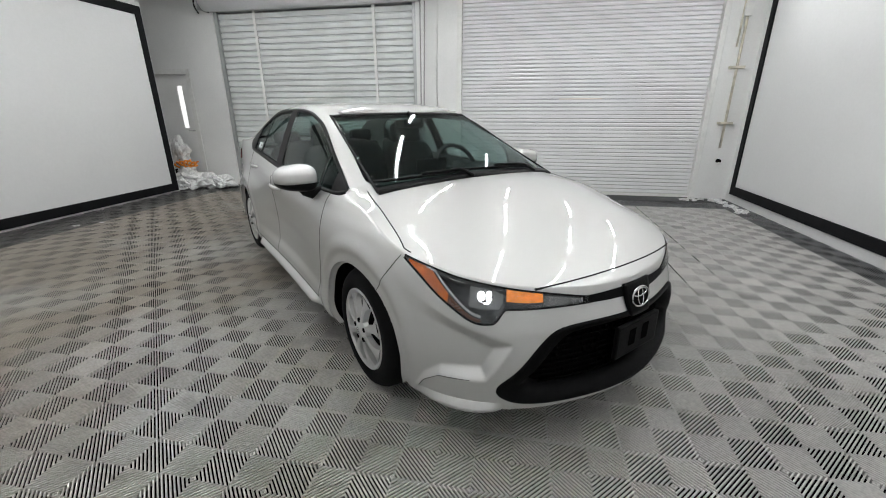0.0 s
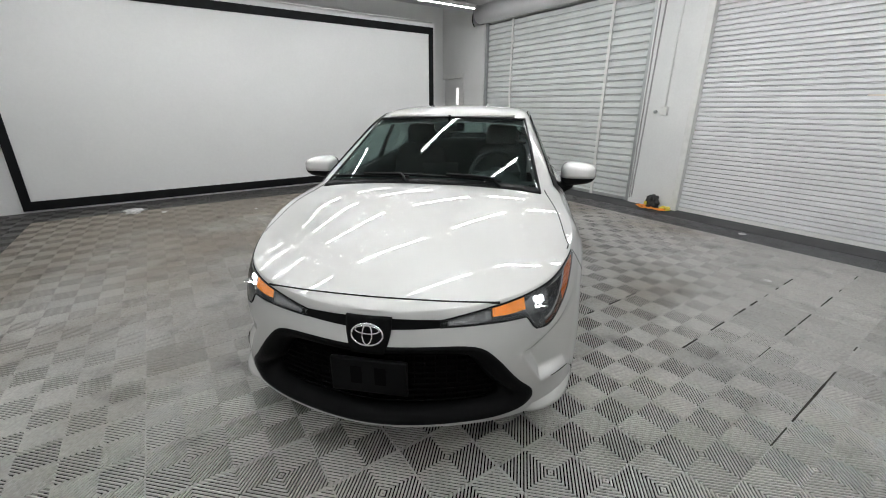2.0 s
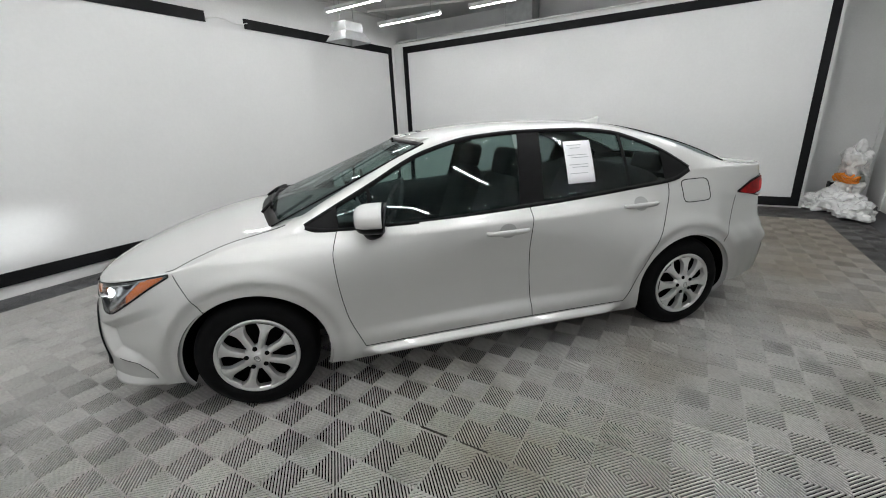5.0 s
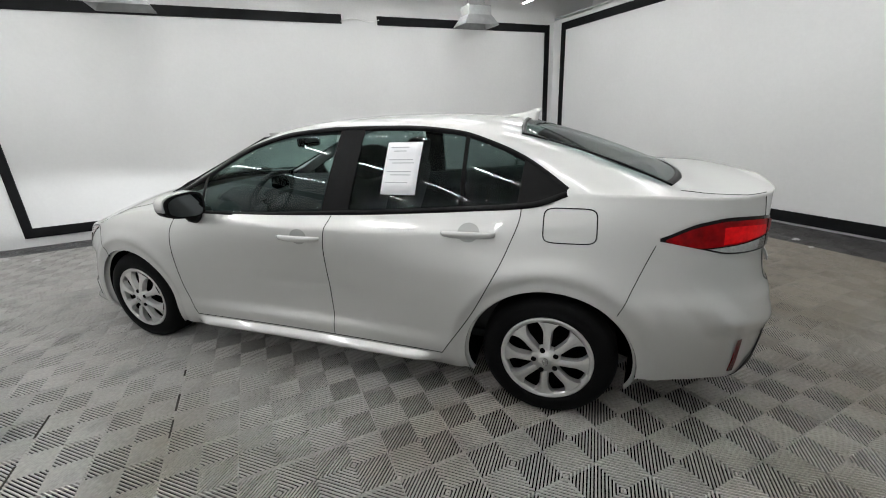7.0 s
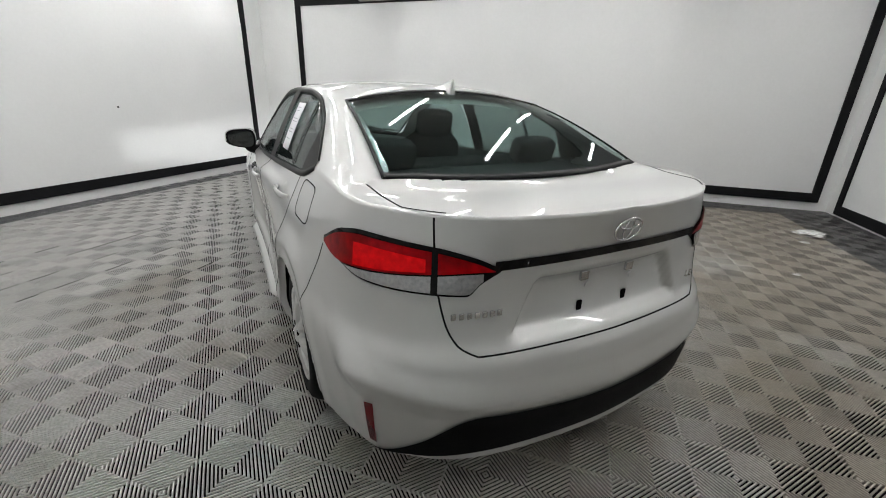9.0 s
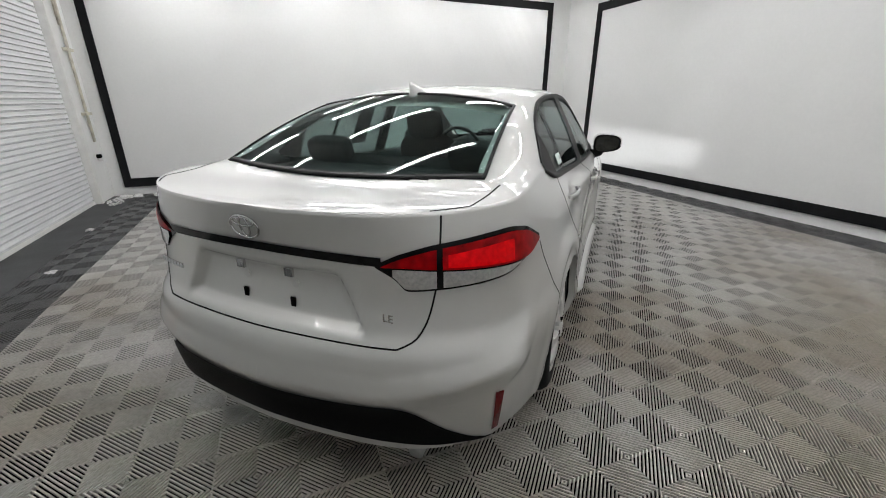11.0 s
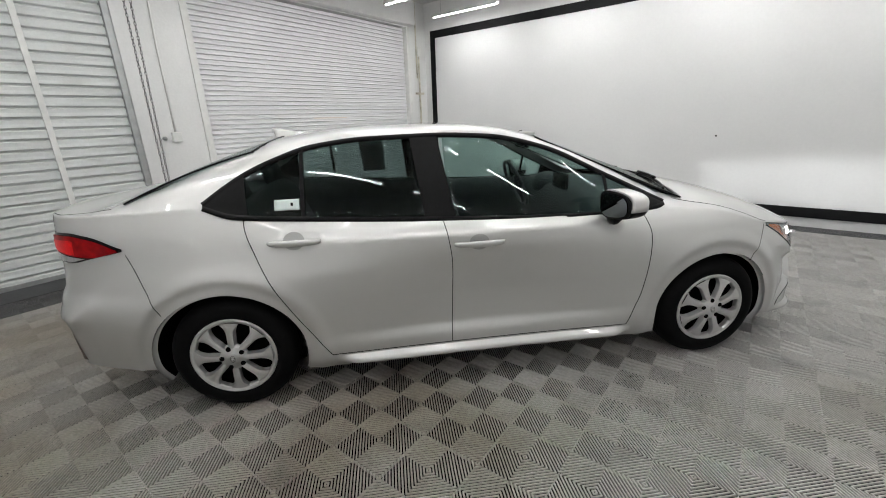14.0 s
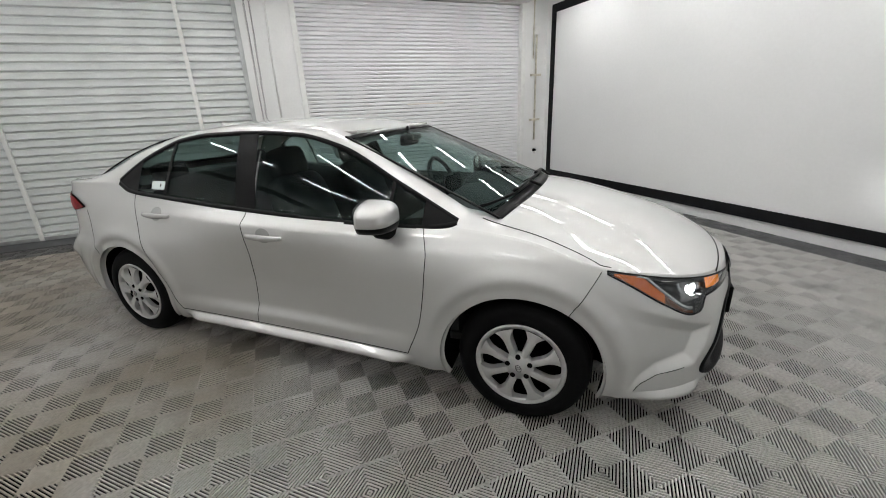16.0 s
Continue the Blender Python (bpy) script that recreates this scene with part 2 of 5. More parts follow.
for v0, v1, z0, z1 in ((V_N - 0.03, D2[0], 0, Z_CEIL), (D2[0], D2[1], D2[2], Z_CEIL), (D2[1], D1[0], 0, Z_CEIL), (D1[0], D1[1], D1[2], Z_CEIL), (D1[1], PED[0], 0, Z_CEIL), (PED[0], PED[1], PED[2], Z_CEIL), (PED[1], V_BACK, 0, Z_CEIL)):
    box(bm, (U0, v0, z0 - (0.2 if z0 == 0 else 0)), (U1, v1, z1))
tagged(part("wall_east", bm, WALL_PAINT, None, "white plastered wall with two shutter openings", m=ROOM), kind="structure")
room_box("wall_outer", (U1 + 0.12, V_N - 0.3, -0.2), (U1 + 0.3, V_BACK + 0.3, Z_CEIL), WALL_PAINT, "plain closing wall behind the shutters")


def screen(name, a, b, z0, z1, flat, border=0.125, gap=None, folds=None):
    """A white fabric screen with a black border. flat(s, z, d): a room point s along, d in front."""
    root = tagged(new(name), "white stretched screen with a black border on the wall", "screen")
    root.matrix_basis = ROOM
    def quadbox(s0, s1, q0, q1, d0, d1, nm, mat):
        p, q = flat(s0, q0, d0), flat(s1, q1, d1)
        part(nm, boxes(([min(x, y) for x, y in zip(p, q)], [max(x, y) for x, y in zip(p, q)])), mat, root)
    # the fabric: a sheet with faint sags, and creases where it has come loose
    rows = []
    ss, zz = np.linspace(a + border * 0.5, b - border * 0.5, 140), np.linspace(z0 + border * 0.5, z1 - border * 0.5, 60)
    for s in ss:
        line = []
        for z in zz:
            d = 0.010 + 0.004 * noise.noise((s * 0.9, z * 0.8, a))
            if folds:
                near = math.exp(-abs(s - folds) / 1.1) * ((z - z0) / (z1 - z0)) ** 1.5
                d += near * 0.040 * noise.noise(((s - folds) * 2.2 + (z1 - z) * 1.3, z * 0.35, 3.0)) + near * 0.016 * abs(noise.noise(((s - folds) * 7 + (z1 - z) * 4.5, z * 0.7, 9.0)))
            line.append(flat(s, z, max(d, 0.003)))
        rows.append(line)
    g = np.array(rows)
    link("fabric", mesh_from("fabric", g.reshape(-1, 3), grid_faces(*g.shape[:2]), SCREEN), root)
    if gap:
        quadbox(a, gap[0], z1 - border, z1, 0.0, 0.03, "border", FRAME_BLACK)
        quadbox(gap[1], b, z1 - border, z1, 0.0, 0.03, "border", FRAME_BLACK)
    else:
        quadbox(a, b, z1 - border, z1, 0.0, 0.03, "border", FRAME_BLACK)
    quadbox(a, b, z0, z0 + border, 0.0, 0.03, "border", FRAME_BLACK)
    quadbox(a, a + border * 0.8, z0 + border, z1 - border, 0.0, 0.03, "border", FRAME_BLACK)
    quadbox(b - border * 0.8, b, z0 + border, z1 - border, 0.0, 0.03, "border", FRAME_BLACK)
    return root


screen("projection_screen", -3.79, 2.94, 0.03, 2.90, lambda s, z, d: (s, V_W + 0.03 - d, z))
screen("projection_screen", -3.55, 4.76, 0.12, 2.90, lambda s, z, d: (U_SCREEN - 0.03 + d, s, z), gap=(0.86, 1.42))
screen("projection_screen", -3.62, 3.66, 0.12, 3.02, lambda s, z, d: (s, V_N - 0.03 + d, z), folds=-3.2)


# ---- shutters ----
def shutter(name, v0, v1, top, mat, label, u, pitch, depth):
    root = tagged(new(name), label, "shutter door")
    root.matrix_basis = ROOM
    n = int(top / pitch)
    seg = [(0.0, 0.0), (0.06, 0.0), (0.11, 0.75), (0.18, 0.95), (0.5, 0.86), (0.82, 0.95), (0.89, 0.75), (0.94, 0.0)]
    for k in range(n):
        z = k * pitch
        verts, faces = [], []
        for s, d in seg + [(1.0, 0.0)]:
            verts += [(u - d * depth, v0, z + s * pitch), (u - d * depth, v1, z + s * pitch)]
        for j in range(len(seg)):
            faces.append((2 * j, 2 * j + 2, 2 * j + 3, 2 * j + 1))
        link("slat", mesh_from("slat", verts, faces, mat, smooth=False), root)
    return root


s1 = shutter("rolling_shutter", D1[0], D1[1], D1[2], DOOR_GREY, "grey corrugated steel rolling shutter, closed", U_DOOR + 0.10, 0.0985, 0.036)
s2 = shutter("rolling_shutter", D2[0], D2[1], D2[2], DOOR_WHITE, "white corrugated steel rolling shutter, closed", U_DOOR + 0.10, 0.0585, 0.032)
for v in (1.38, 3.53):
    part("strap", boxes(((U_DOOR + 0.05, v - 0.025, 0.0), (U_DOOR + 0.082, v + 0.025, D1[2])), bevel=0.004), WHITE_METAL, s1)
for v in (D1[0] + 0.03, D1[1] - 0.03):
    part("guide", boxes(((U_DOOR + 0.02, v - 0.03, 0.0), (U_DOOR + 0.12, v + 0.03, D1[2])), bevel=0.005), STEEL, s1)
for v in (D2[0], D2[1]):
    part("guide", boxes(((U_DOOR - 0.02, v - 0.04, 0.0), (U_DOOR + 0.12, v + 0.04, D2[2])), bevel=0.005), WHITE_METAL, s2)


# ---- fluorescent tubes ----
def tube_light(u, v, z, length):
    root = tagged(new("tube_light"), "bright bare fluorescent tube hung under the ceiling", "light", "ceiling tubes")
    root.matrix_basis = ROOM @ pose(u, v, z)
    bm = bmesh.new()
    tube(bm, [(0, 0, 0), (length, 0, 0)], 0.019, 8)
    part("tube", bm, TUBE, root, smooth=True)
    part("tray", boxes(((-0.03, -0.034, 0.022), (length + 0.03, 0.034, 0.05)), bevel=0.004), WHITE_METAL, root)
    # lips added to the bare tube to hold its light below the horizontal
    for q in (-1, 1):
        part("added_lip", boxes(((-0.03, q * 0.031 - 0.002, -0.010), (length + 0.03, q * 0.031 + 0.002, 0.022))), WHITE_METAL, root)
    for q in (0.15, length - 0.15):
        bm = bmesh.new()
        tube(bm, [(q, 0, 0.05), (q, 0, Z_CEIL - z)], 0.004, 6)
        part("hanger", bm, STEEL, root)
    return root


for v in (-3.78, -2.64, -1.34, -0.04, 1.25, 2.53, 3.8):
    for u in (-3.50, -1.70, 0.10, 1.92):
        tube_light(u, v, 3.1, 1.22)


# ---- the car: surfaces ----
def smoothed(sigma, *knots):
    """A curve through knots, rounded over sigma metres."""
    f = Curve1(*knots)
    x0, x1 = f.x[0], f.x[-1]
    n = 900
    q = np.linspace(x0, x1, n)
    step = (x1 - x0) / (n - 1)
    v = f(q)
    pad = int(4 * sigma / step) + 1
    ext = np.concatenate((v[0] + (v[0] - v[pad:0:-1]), v, v[-1] + (v[-1] - v[-2:-pad - 2:-1])))
    w = np.exp(-0.5 * (np.arange(-pad, pad + 1) * step / sigma) ** 2)
    v = np.convolve(ext, w / w.sum(), mode="same")[pad:-pad]
    cubic = spline(q[::12], v[::12])
    return lambda p: cubic(np.clip(p, x0, q[::12][-1]))


# half plan at the widest height, from the nose round to the tail (the nose points to -y)
PX = [0, 0.31, 0.58, 0.755, 0.84, 0.88, 0.885, 0.87, 0.87, 0.885, 0.89, 0.865, 0.80, 0.60, 0.30, 0]
PY = [-2.30, -2.25, -2.13, -1.94, -1.70, -1.35, -0.95, -0.4, 0.4, 0.95, 1.35, 1.75, 2.05, 2.25, 2.32, 2.335]
gx = [-PX[2], -PX[1]] + PX + [-PX[-2], -PX[-3]]
gy = [PY[2], PY[1]] + PY + [PY[-2], PY[-3]]
chord = np.concatenate(([0], np.cumsum(np.hypot(np.diff(gx), np.diff(gy)))))
chord -= chord[2]
plan_x, plan_y = spline(chord, gx), spline(chord, gy)
KNOT = chord[2:-2]
A_END = KNOT[-1]
dense_a = np.linspace(0, A_END, 1500)
dense_x, dense_y = plan_x(dense_a), plan_y(dense_a)


def a_of_y(y):
    """The place along the half plan at which the side stands at y."""
    return np.interp(y, np.maximum.accumulate(dense_y), dense_a)


def a_of_front(x):
    k = np.argmax(dense_x > 0.86)
    return np.interp(x, dense_x[:k], dense_a[:k])


def a_of_rear(x):
    k = len(dense_a) - np.argmax(dense_x[::-1] > 0.84)
    return np.interp(x, dense_x[k:][::-1], dense_a[k:][::-1])


RIDGE_A = (float(a_of_rear(0.745)), float(a_of_rear(0.77)), float(a_of_y(2.045)), float(a_of_y(1.89)))
S_CORNER = A_END - RIDGE_A[2]
ZK = [0.16, 0.27, 0.33, 0.40, 0.55, 0.62, 0.70, 0.82, 0.88, 0.93, 1.06]
SECTIONS = (   # how far the side lies inside the plan: by station, at the heights above
    (0, (0.02, 0.0, 0.0, 0.0, 0.015, 0.033, 0.056, 0.11, 0.15, 0.20, 0.30)),
    (3, (0.03, 0.0, 0.0, 0.0, 0.020, 0.036, 0.056, 0.11, 0.15, 0.20, 0.30)),
    (5, (0.05, 0.008, 0.0, 0.0, 0.0, 0.004, 0.012, 0.052, 0.095, 0.135, 0.20)),
    (7.5, (0.05, 0.0, 0.003, 0.028, 0.033, 0.028, 0.021, 0.008, 0.012, 0.075, 0.17)),
    (10, (0.06, 0.008, 0.0, 0.0, 0.002, 0.008, 0.020, 0.066, 0.087, 0.105, 0.165)),
    (12, (0.10, 0.05, 0.040, 0.030, 0.020, 0.028, 0.060, 0.076, 0.080, 0.085, 0.11)),
    (15, (0.07, 0.03, 0.018, 0.008, 0.0, 0.012, 0.052, 0.070, 0.068, 0.062, 0.035)))
station_a = np.interp([s for s, _ in SECTIONS], range(len(KNOT)), KNOT)
section_f = [Curve1(*zip(ZK, d)) for _, d in SECTIONS]
top_z = smoothed(0.05, *zip(KNOT, (0.70, 0.715, 0.74, 0.77, 0.80, 0.90, 0.93, 0.93, 0.955, 0.995, 1.06, 1.065, 1.06, 1.055, 1.05, 1.05)))
low_z = Curve1(*zip(KNOT, (0.228, 0.228, 0.230, 0.228, 0.22, 0.20, 0.20, 0.20, 0.20, 0.20, 0.225, 0.275, 0.293, 0.284, 0.276, 0.273)))


def inset(a, z):
    a, z = np.broadcast_arrays(np.asarray(a, float), np.asarray(z, float))
    vals = np.array([f(z) for f in section_f])
    k = np.clip(np.searchsorted(station_a, a, side="right") - 1, 0, len(station_a) - 2)
    t = np.clip((a - station_a[k]) / (station_a[k + 1] - station_a[k]), 0, 1)
    t = t * t * (3 - 2 * t)
    flat = np.arange(a.size)
    v = vals.reshape(len(section_f), -1)
    k, t = k.ravel(), t.ravel()
    d = ((1 - t) * v[k, flat] + t * v[k + 1, flat]).reshape(a.shape)
    # number plate recess in the trunk lid
    s = A_END - a
    half = 0.40 - (z - 0.65) * 0.5
    d = d + 0.030 * (1 - smoothstep(half - 0.03, half + 0.005, s)) * smoothstep(0.675, 0.700, z) * (1 - smoothstep(0.84, 0.865, z))
    # hollow behind the crease under each headlight
    edge = np.minimum(a - (0.595 + np.where(z < 0.514, (0.514 - z) * 0.62, 0)), 0.514 + (a - 0.595) * 0.315 - z)
    edge = np.minimum(edge, 1.4 * (z - np.interp(a, (0.67, 0.70, 0.89, 0.965, 1.015), (0.40, 0.36, 0.347, 0.30, 0.22))))
    d = d + 0.042 * np.clip(edge / 0.055, 0, 1) * (1 - smoothstep(0.72, 1.10, a))
    # the rear bumper: a ledge across it, and a ridge down each corner
    ledge_z = np.interp(s, (0.0, 0.40, 0.62, S_CORNER), (0.485, 0.495, 0.53, 0.575))
    d = d - 0.018 * np.clip(1 - np.abs(z - ledge_z) / 0.070, 0, 1) * (1 - smoothstep(S_CORNER - 0.02, S_CORNER + 0.10, s))
    ridge_a = np.interp(z, (0.25, 0.49, 0.575, 0.74), RIDGE_A)
    d = d - 0.014 * np.clip(1 - np.abs(a - ridge_a) / 0.11, 0, 1) * smoothstep(0.22, 0.32, z) * (1 - smoothstep(0.60, 0.77, z))
    # a shallow flare round each wheel
    y = plan_y(a)
    for cy in (-1.345, 1.35):
        r = np.hypot((y - cy) / 1.05, z - 0.312)
        d = d + 0.012 * (1 - smoothstep(0.385, 0.432, r)) * (a > 0.9) * (s > 0.6)
        d = d - 0.006 * (1 - smoothstep(0.435, 0.50, r)) * (a > 0.9) * (s > 0.6)
    return d


def side(a, z, out=0.0):
    """Points of the car's half (x > 0) side skin."""
    a, z = np.broadcast_arrays(np.asarray(a, float), np.asarray(z, float))
    e = 1e-3
    tx, ty = plan_x(a + e) - plan_x(a - e), plan_y(a + e) - plan_y(a - e)
    l = np.hypot(tx, ty)
    nx, ny = ty / l, -tx / l
    d = out - inset(a, z)
    return np.stack((plan_x(a) + nx * d, plan_y(a) + ny * d, z), -1)


zc_of = smoothed(0.05, (-2.26, 0.70), (-2.15, 0.765), (-2.0, 0.835), (-1.84, 0.892), (-1.55, 0.968), (-1.36, 0.998), (-1.26, 1.006), (-1.0, 1.110), (-0.58, 1.275), (-0.37, 1.348), (-0.2, 1.39), (0, 1.412), (0.3, 1.425), (0.65, 1.42), (1.0, 1.39), (1.2, 1.35), (1.4, 1.288), (1.65, 1.185), (1.88, 1.085), (1.97, 1.06), (2.15, 1.06), (2.30, 1.05))
rail_z = smoothed(0.05, (-1.05, 0.965), (-0.71, 1.145), (-0.33, 1.32), (-0.05, 1.378), (0.25, 1.39), (0.6, 1.385), (0.88, 1.36), (1.06, 1.325), (1.2, 1.295), (1.4, 1.235), (1.65, 1.135), (1.85, 1.07))
rail_x = smoothed(0.05, (-1.05, 0.715), (-0.71, 0.65), (-0.33, 0.585), (0, 0.565), (0.3, 0.562), (0.9, 0.562), (1.2, 0.575), (1.5, 0.59), (1.85, 0.62))
shoulder = side(dense_a, top_z(dense_a))
sh_y = np.maximum.accumulate(shoulder[:, 1] + np.linspace(0, 1e-6, len(dense_a)))


def shoulder_at(y):
    return np.interp(y, sh_y, shoulder[:, 0]), np.interp(y, sh_y, shoulder[:, 2])


def rail_at(y):
    xs, zs = shoulder_at(y)
    zc = zc_of(y)
    w = smoothstep(-1.16, -0.98, y) * (1 - smoothstep(1.72, 1.95, y))
    hx, hz = xs * 0.9, zs + 0.224 * (zc - zs)
    return hx + w * (np.maximum(rail_x(y), 0) - hx), hz + w * (rail_z(y) - hz)


NSIDE, NTOP = 20, 30


def top_rows(ys):
    """Sections of the upper skin from the shoulder over the rail to the middle."""
    xs, zs = shoulder_at(ys)
    xr, zr = rail_at(ys)
    zc = zc_of(ys)
    rows = []
    t = np.linspace(0, 1, NSIDE + 1)[:-1]
    k = np.linspace(1, 0, NTOP + 1)
    for x0, z0, x1, z1, c, y in zip(xs, zs, xr, zr, zc, ys):
        sx, sz = x0 + (x1 - x0) * t, z0 + (z1 - z0) * t
        bulge = 0.012 * np.sin(np.pi * t) * min(1, (z1 - z0) / 0.2)
        tx, tz = x1 * k, z1 + (c - z1) * (1 - k ** 2.3)
        px, pz = np.concatenate((sx + bulge, tx)), np.concatenate((sz, tz))
        for _ in range(14):
            lo, hi = NSIDE - 5, NSIDE + 6
            px[lo:hi] = 0.5 * px[lo:hi] + 0.25 * (px[lo - 1:hi - 1] + px[lo + 1:hi + 1])
            pz[lo:hi] = 0.5 * pz[lo:hi] + 0.25 * (pz[lo - 1:hi - 1] + pz[lo + 1:hi + 1])
        rows.append(np.stack((px, np.full_like(px, y), pz), -1))
    return np.array(rows)


def flank(y, z, out=0.0):
    """A point of the cabin's side between shoulder and rail."""
    y, z = np.broadcast_arrays(np.asarray(y, float), np.asarray(z, float))
    xs, zs = shoulder_at(y)
    xr, zr = rail_at(y)
    t = (z - zs) / np.maximum(zr - zs, 1e-3)
    bulge = 0.012 * np.sin(np.pi * np.clip(t, 0, 1)) * np.minimum(1, (zr - zs) / 0.2)
    return np.stack((xs + (xr - xs) * t + bulge + out, y, z + 0.3 * out), -1)


def crown(x, y, out=0.0):
    """A point of the upper skin above the rail, x within it."""
    x, y = np.broadcast_arrays(np.asarray(x, float), np.asarray(y, float))
    xr, zr = rail_at(y)
    xs, zs = shoulder_at(y)
    k = np.clip(np.abs(x) / xr, 0, 1)
    z = zr + (zc_of(y) - zr) * (1 - k ** 2.3)
    beyond = np.clip((np.abs(x) - xr) / np.maximum(xs - xr, 1e-3), 0, 1.3)
    return np.stack((x, y, z + beyond * (zs - zr) + out), -1)


dlo_lo = Curve1((-1.03, 0.945), (-0.9, 0.925), (-0.67, 0.92), (0.25, 0.95), (1.0, 0.995), (1.26, 1.02), (1.40, 1.065))
dlo_hi = Curve1((-1.03, 0.955), (-0.71, 1.11), (-0.33, 1.285), (-0.05, 1.345), (0.25, 1.36), (0.6, 1.355), (0.88, 1.325), (1.06, 1.27), (1.2, 1.21), (1.3, 1.15), (1.40, 1.08))
ws_base = Curve1((0, -1.30), (0.3, -1.285), (0.55, -1.22), (0.72, -1.10))
ws_top = Curve1((0, -0.40), (0.3, -0.385), (0.6, -0.33))
rg_top = Curve1((0, 1.12), (0.35, 1.13), (0.6, 1.18))
rg_base = Curve1((0, 1.93), (0.35, 1.91), (0.62, 1.80))

seam_front_door = Curve1((0.2, -0.76), (0.28, -0.79), (0.49, -0.87), (0.70, -0.90), (0.80, -0.905), (0.95, -0.86))
seam_mid_door = Curve1((0.2, 0.215), (0.28, 0.215), (0.5, 0.205), (0.70, 0.20), (0.97, 0.235))
seam_rear_door = Curve1((0.2, 0.80), (0.30, 0.86), (0.51, 1.0), (0.6, 1.05), (0.84, 1.165), (0.99, 1.21), (1.1, 1.21))
DOOR_FOOT = 0.285
ARCH = ((-1.345, 0.312, 0.378, 0.352), (1.35, 0.312, 0.382, 0.352))
lid_x = Curve1((0.595, 0.30), (0.645, 0.46), (0.685, 0.545), (0.77, 0.59), (0.9, 0.615), (1.2, 0.63))


# outline of the lower grille, half
GR = ((0.0, 0.575), (0.30, 0.578), (0.42, 0.566), (0.485, 0.50), (0.555, 0.40), (0.615, 0.340), (0.612, 0.298), (0.565, 0.267), (0.45, 0.254), (0.2, 0.248), (0.0, 0.246))
GR_Z = [z for x, z in GR[2:9]][::-1]
GR_X = [x for x, z in GR[2:9]][::-1]


def in_grille(x, z):
    x, z = np.abs(x) / 0.955, 0.415 + (z - 0.415) / 0.94
    return (z > 0.253) & (z < 0.572) & (x < np.interp(z, GR_Z, GR_X))


def panel_of_side(x, y, z):
    """Which body panel a point of the side skin belongs to."""
    if y < -1.5 and y < -1.66 + (0.80 - z) * 0.6:
        return "front_bumper"
    if y > 1.62 and y > 1.755 - (0.88 - z) * 0.42 and z < 0.885 or y > 1.9:
        if abs(x) < float(lid_x(z)) and z > 0.65 and y > 1.95:
            return "trunk_lid"
        return "rear_bumper" if z < 0.885 else "quarter_panel"
    if y > float(seam_rear_door(z)):
        return "quarter_panel"
    if z < DOOR_FOOT and abs(y) < 1.1:
        return "rocker_panel"
    if y < float(seam_front_door(z)):
        return "fender"
    return "front_door" if y < float(seam_mid_door(z)) else "rear_door"


hood_edge = Curve1((-2.3, 0.9), (-1.75, 0.80), (-1.64, 0.752), (-1.45, 0.725), (-1.25, 0.69), (-1.0, 0.64))


def panel_of_top(x, y, z):
    ax = abs(x)
    if y < -2.195 + 0.30 * ax * ax:
        return "front_bumper"
    if y < -1.0:
        if ax < float(hood_edge(y)):
            return "hood" if y < float(ws_base(min(ax, 0.72))) + 0.01 else "roof"
        return "fender"
    if y > float(rg_base(min(ax, 0.62))) - 0.005 and ax < float(lid_x(1.06)) + (2.2 - y) * 0.08:
        return "trunk_lid"
    if y > 1.2:
        return "quarter_panel" if ax > 0.5 or y > 1.6 else "roof"
    return "roof"


car = tagged(new("car"), "silver compact four-door sedan with its headlights on, parked on grey tiles", "car")

NZ = 60
side_a = np.concatenate((np.linspace(0, 1.15, 150, endpoint=False), np.linspace(1.15, A_END, 280)))
NA = len(side_a)
tt = np.linspace(0, 1, NZ)
lo, hi = low_z(side_a), top_z(side_a)
SIDE = side(side_a[:, None], lo[:, None] + (hi - lo)[:, None] * tt[None, :])
TOP = top_rows(np.maximum.accumulate(side(side_a, hi)[:, 1]))
TOP[:, 0, :] = SIDE[:, -1, :]


def grid_normals(g, flip):
    du = np.gradient(g, axis=0)
    dv = np.gradient(g, axis=1)
    n = np.cross(du, dv)
    l = np.linalg.norm(n, axis=-1, keepdims=True)
    n = n / np.maximum(l, 1e-9)
    return -n if flip else n


NORM_S, NORM_T = grid_normals(SIDE, False), grid_normals(TOP, False)
# the two skins share their normals along the shoulder, but for the crease over the nose
blend = NORM_S[:, -1] + NORM_T[:, 0]
blend /= np.maximum(np.linalg.norm(blend, axis=-1, keepdims=True), 1e-9)
NORM_S[:, -1] = blend
NORM_T[:, 0] = blend

panels = {}


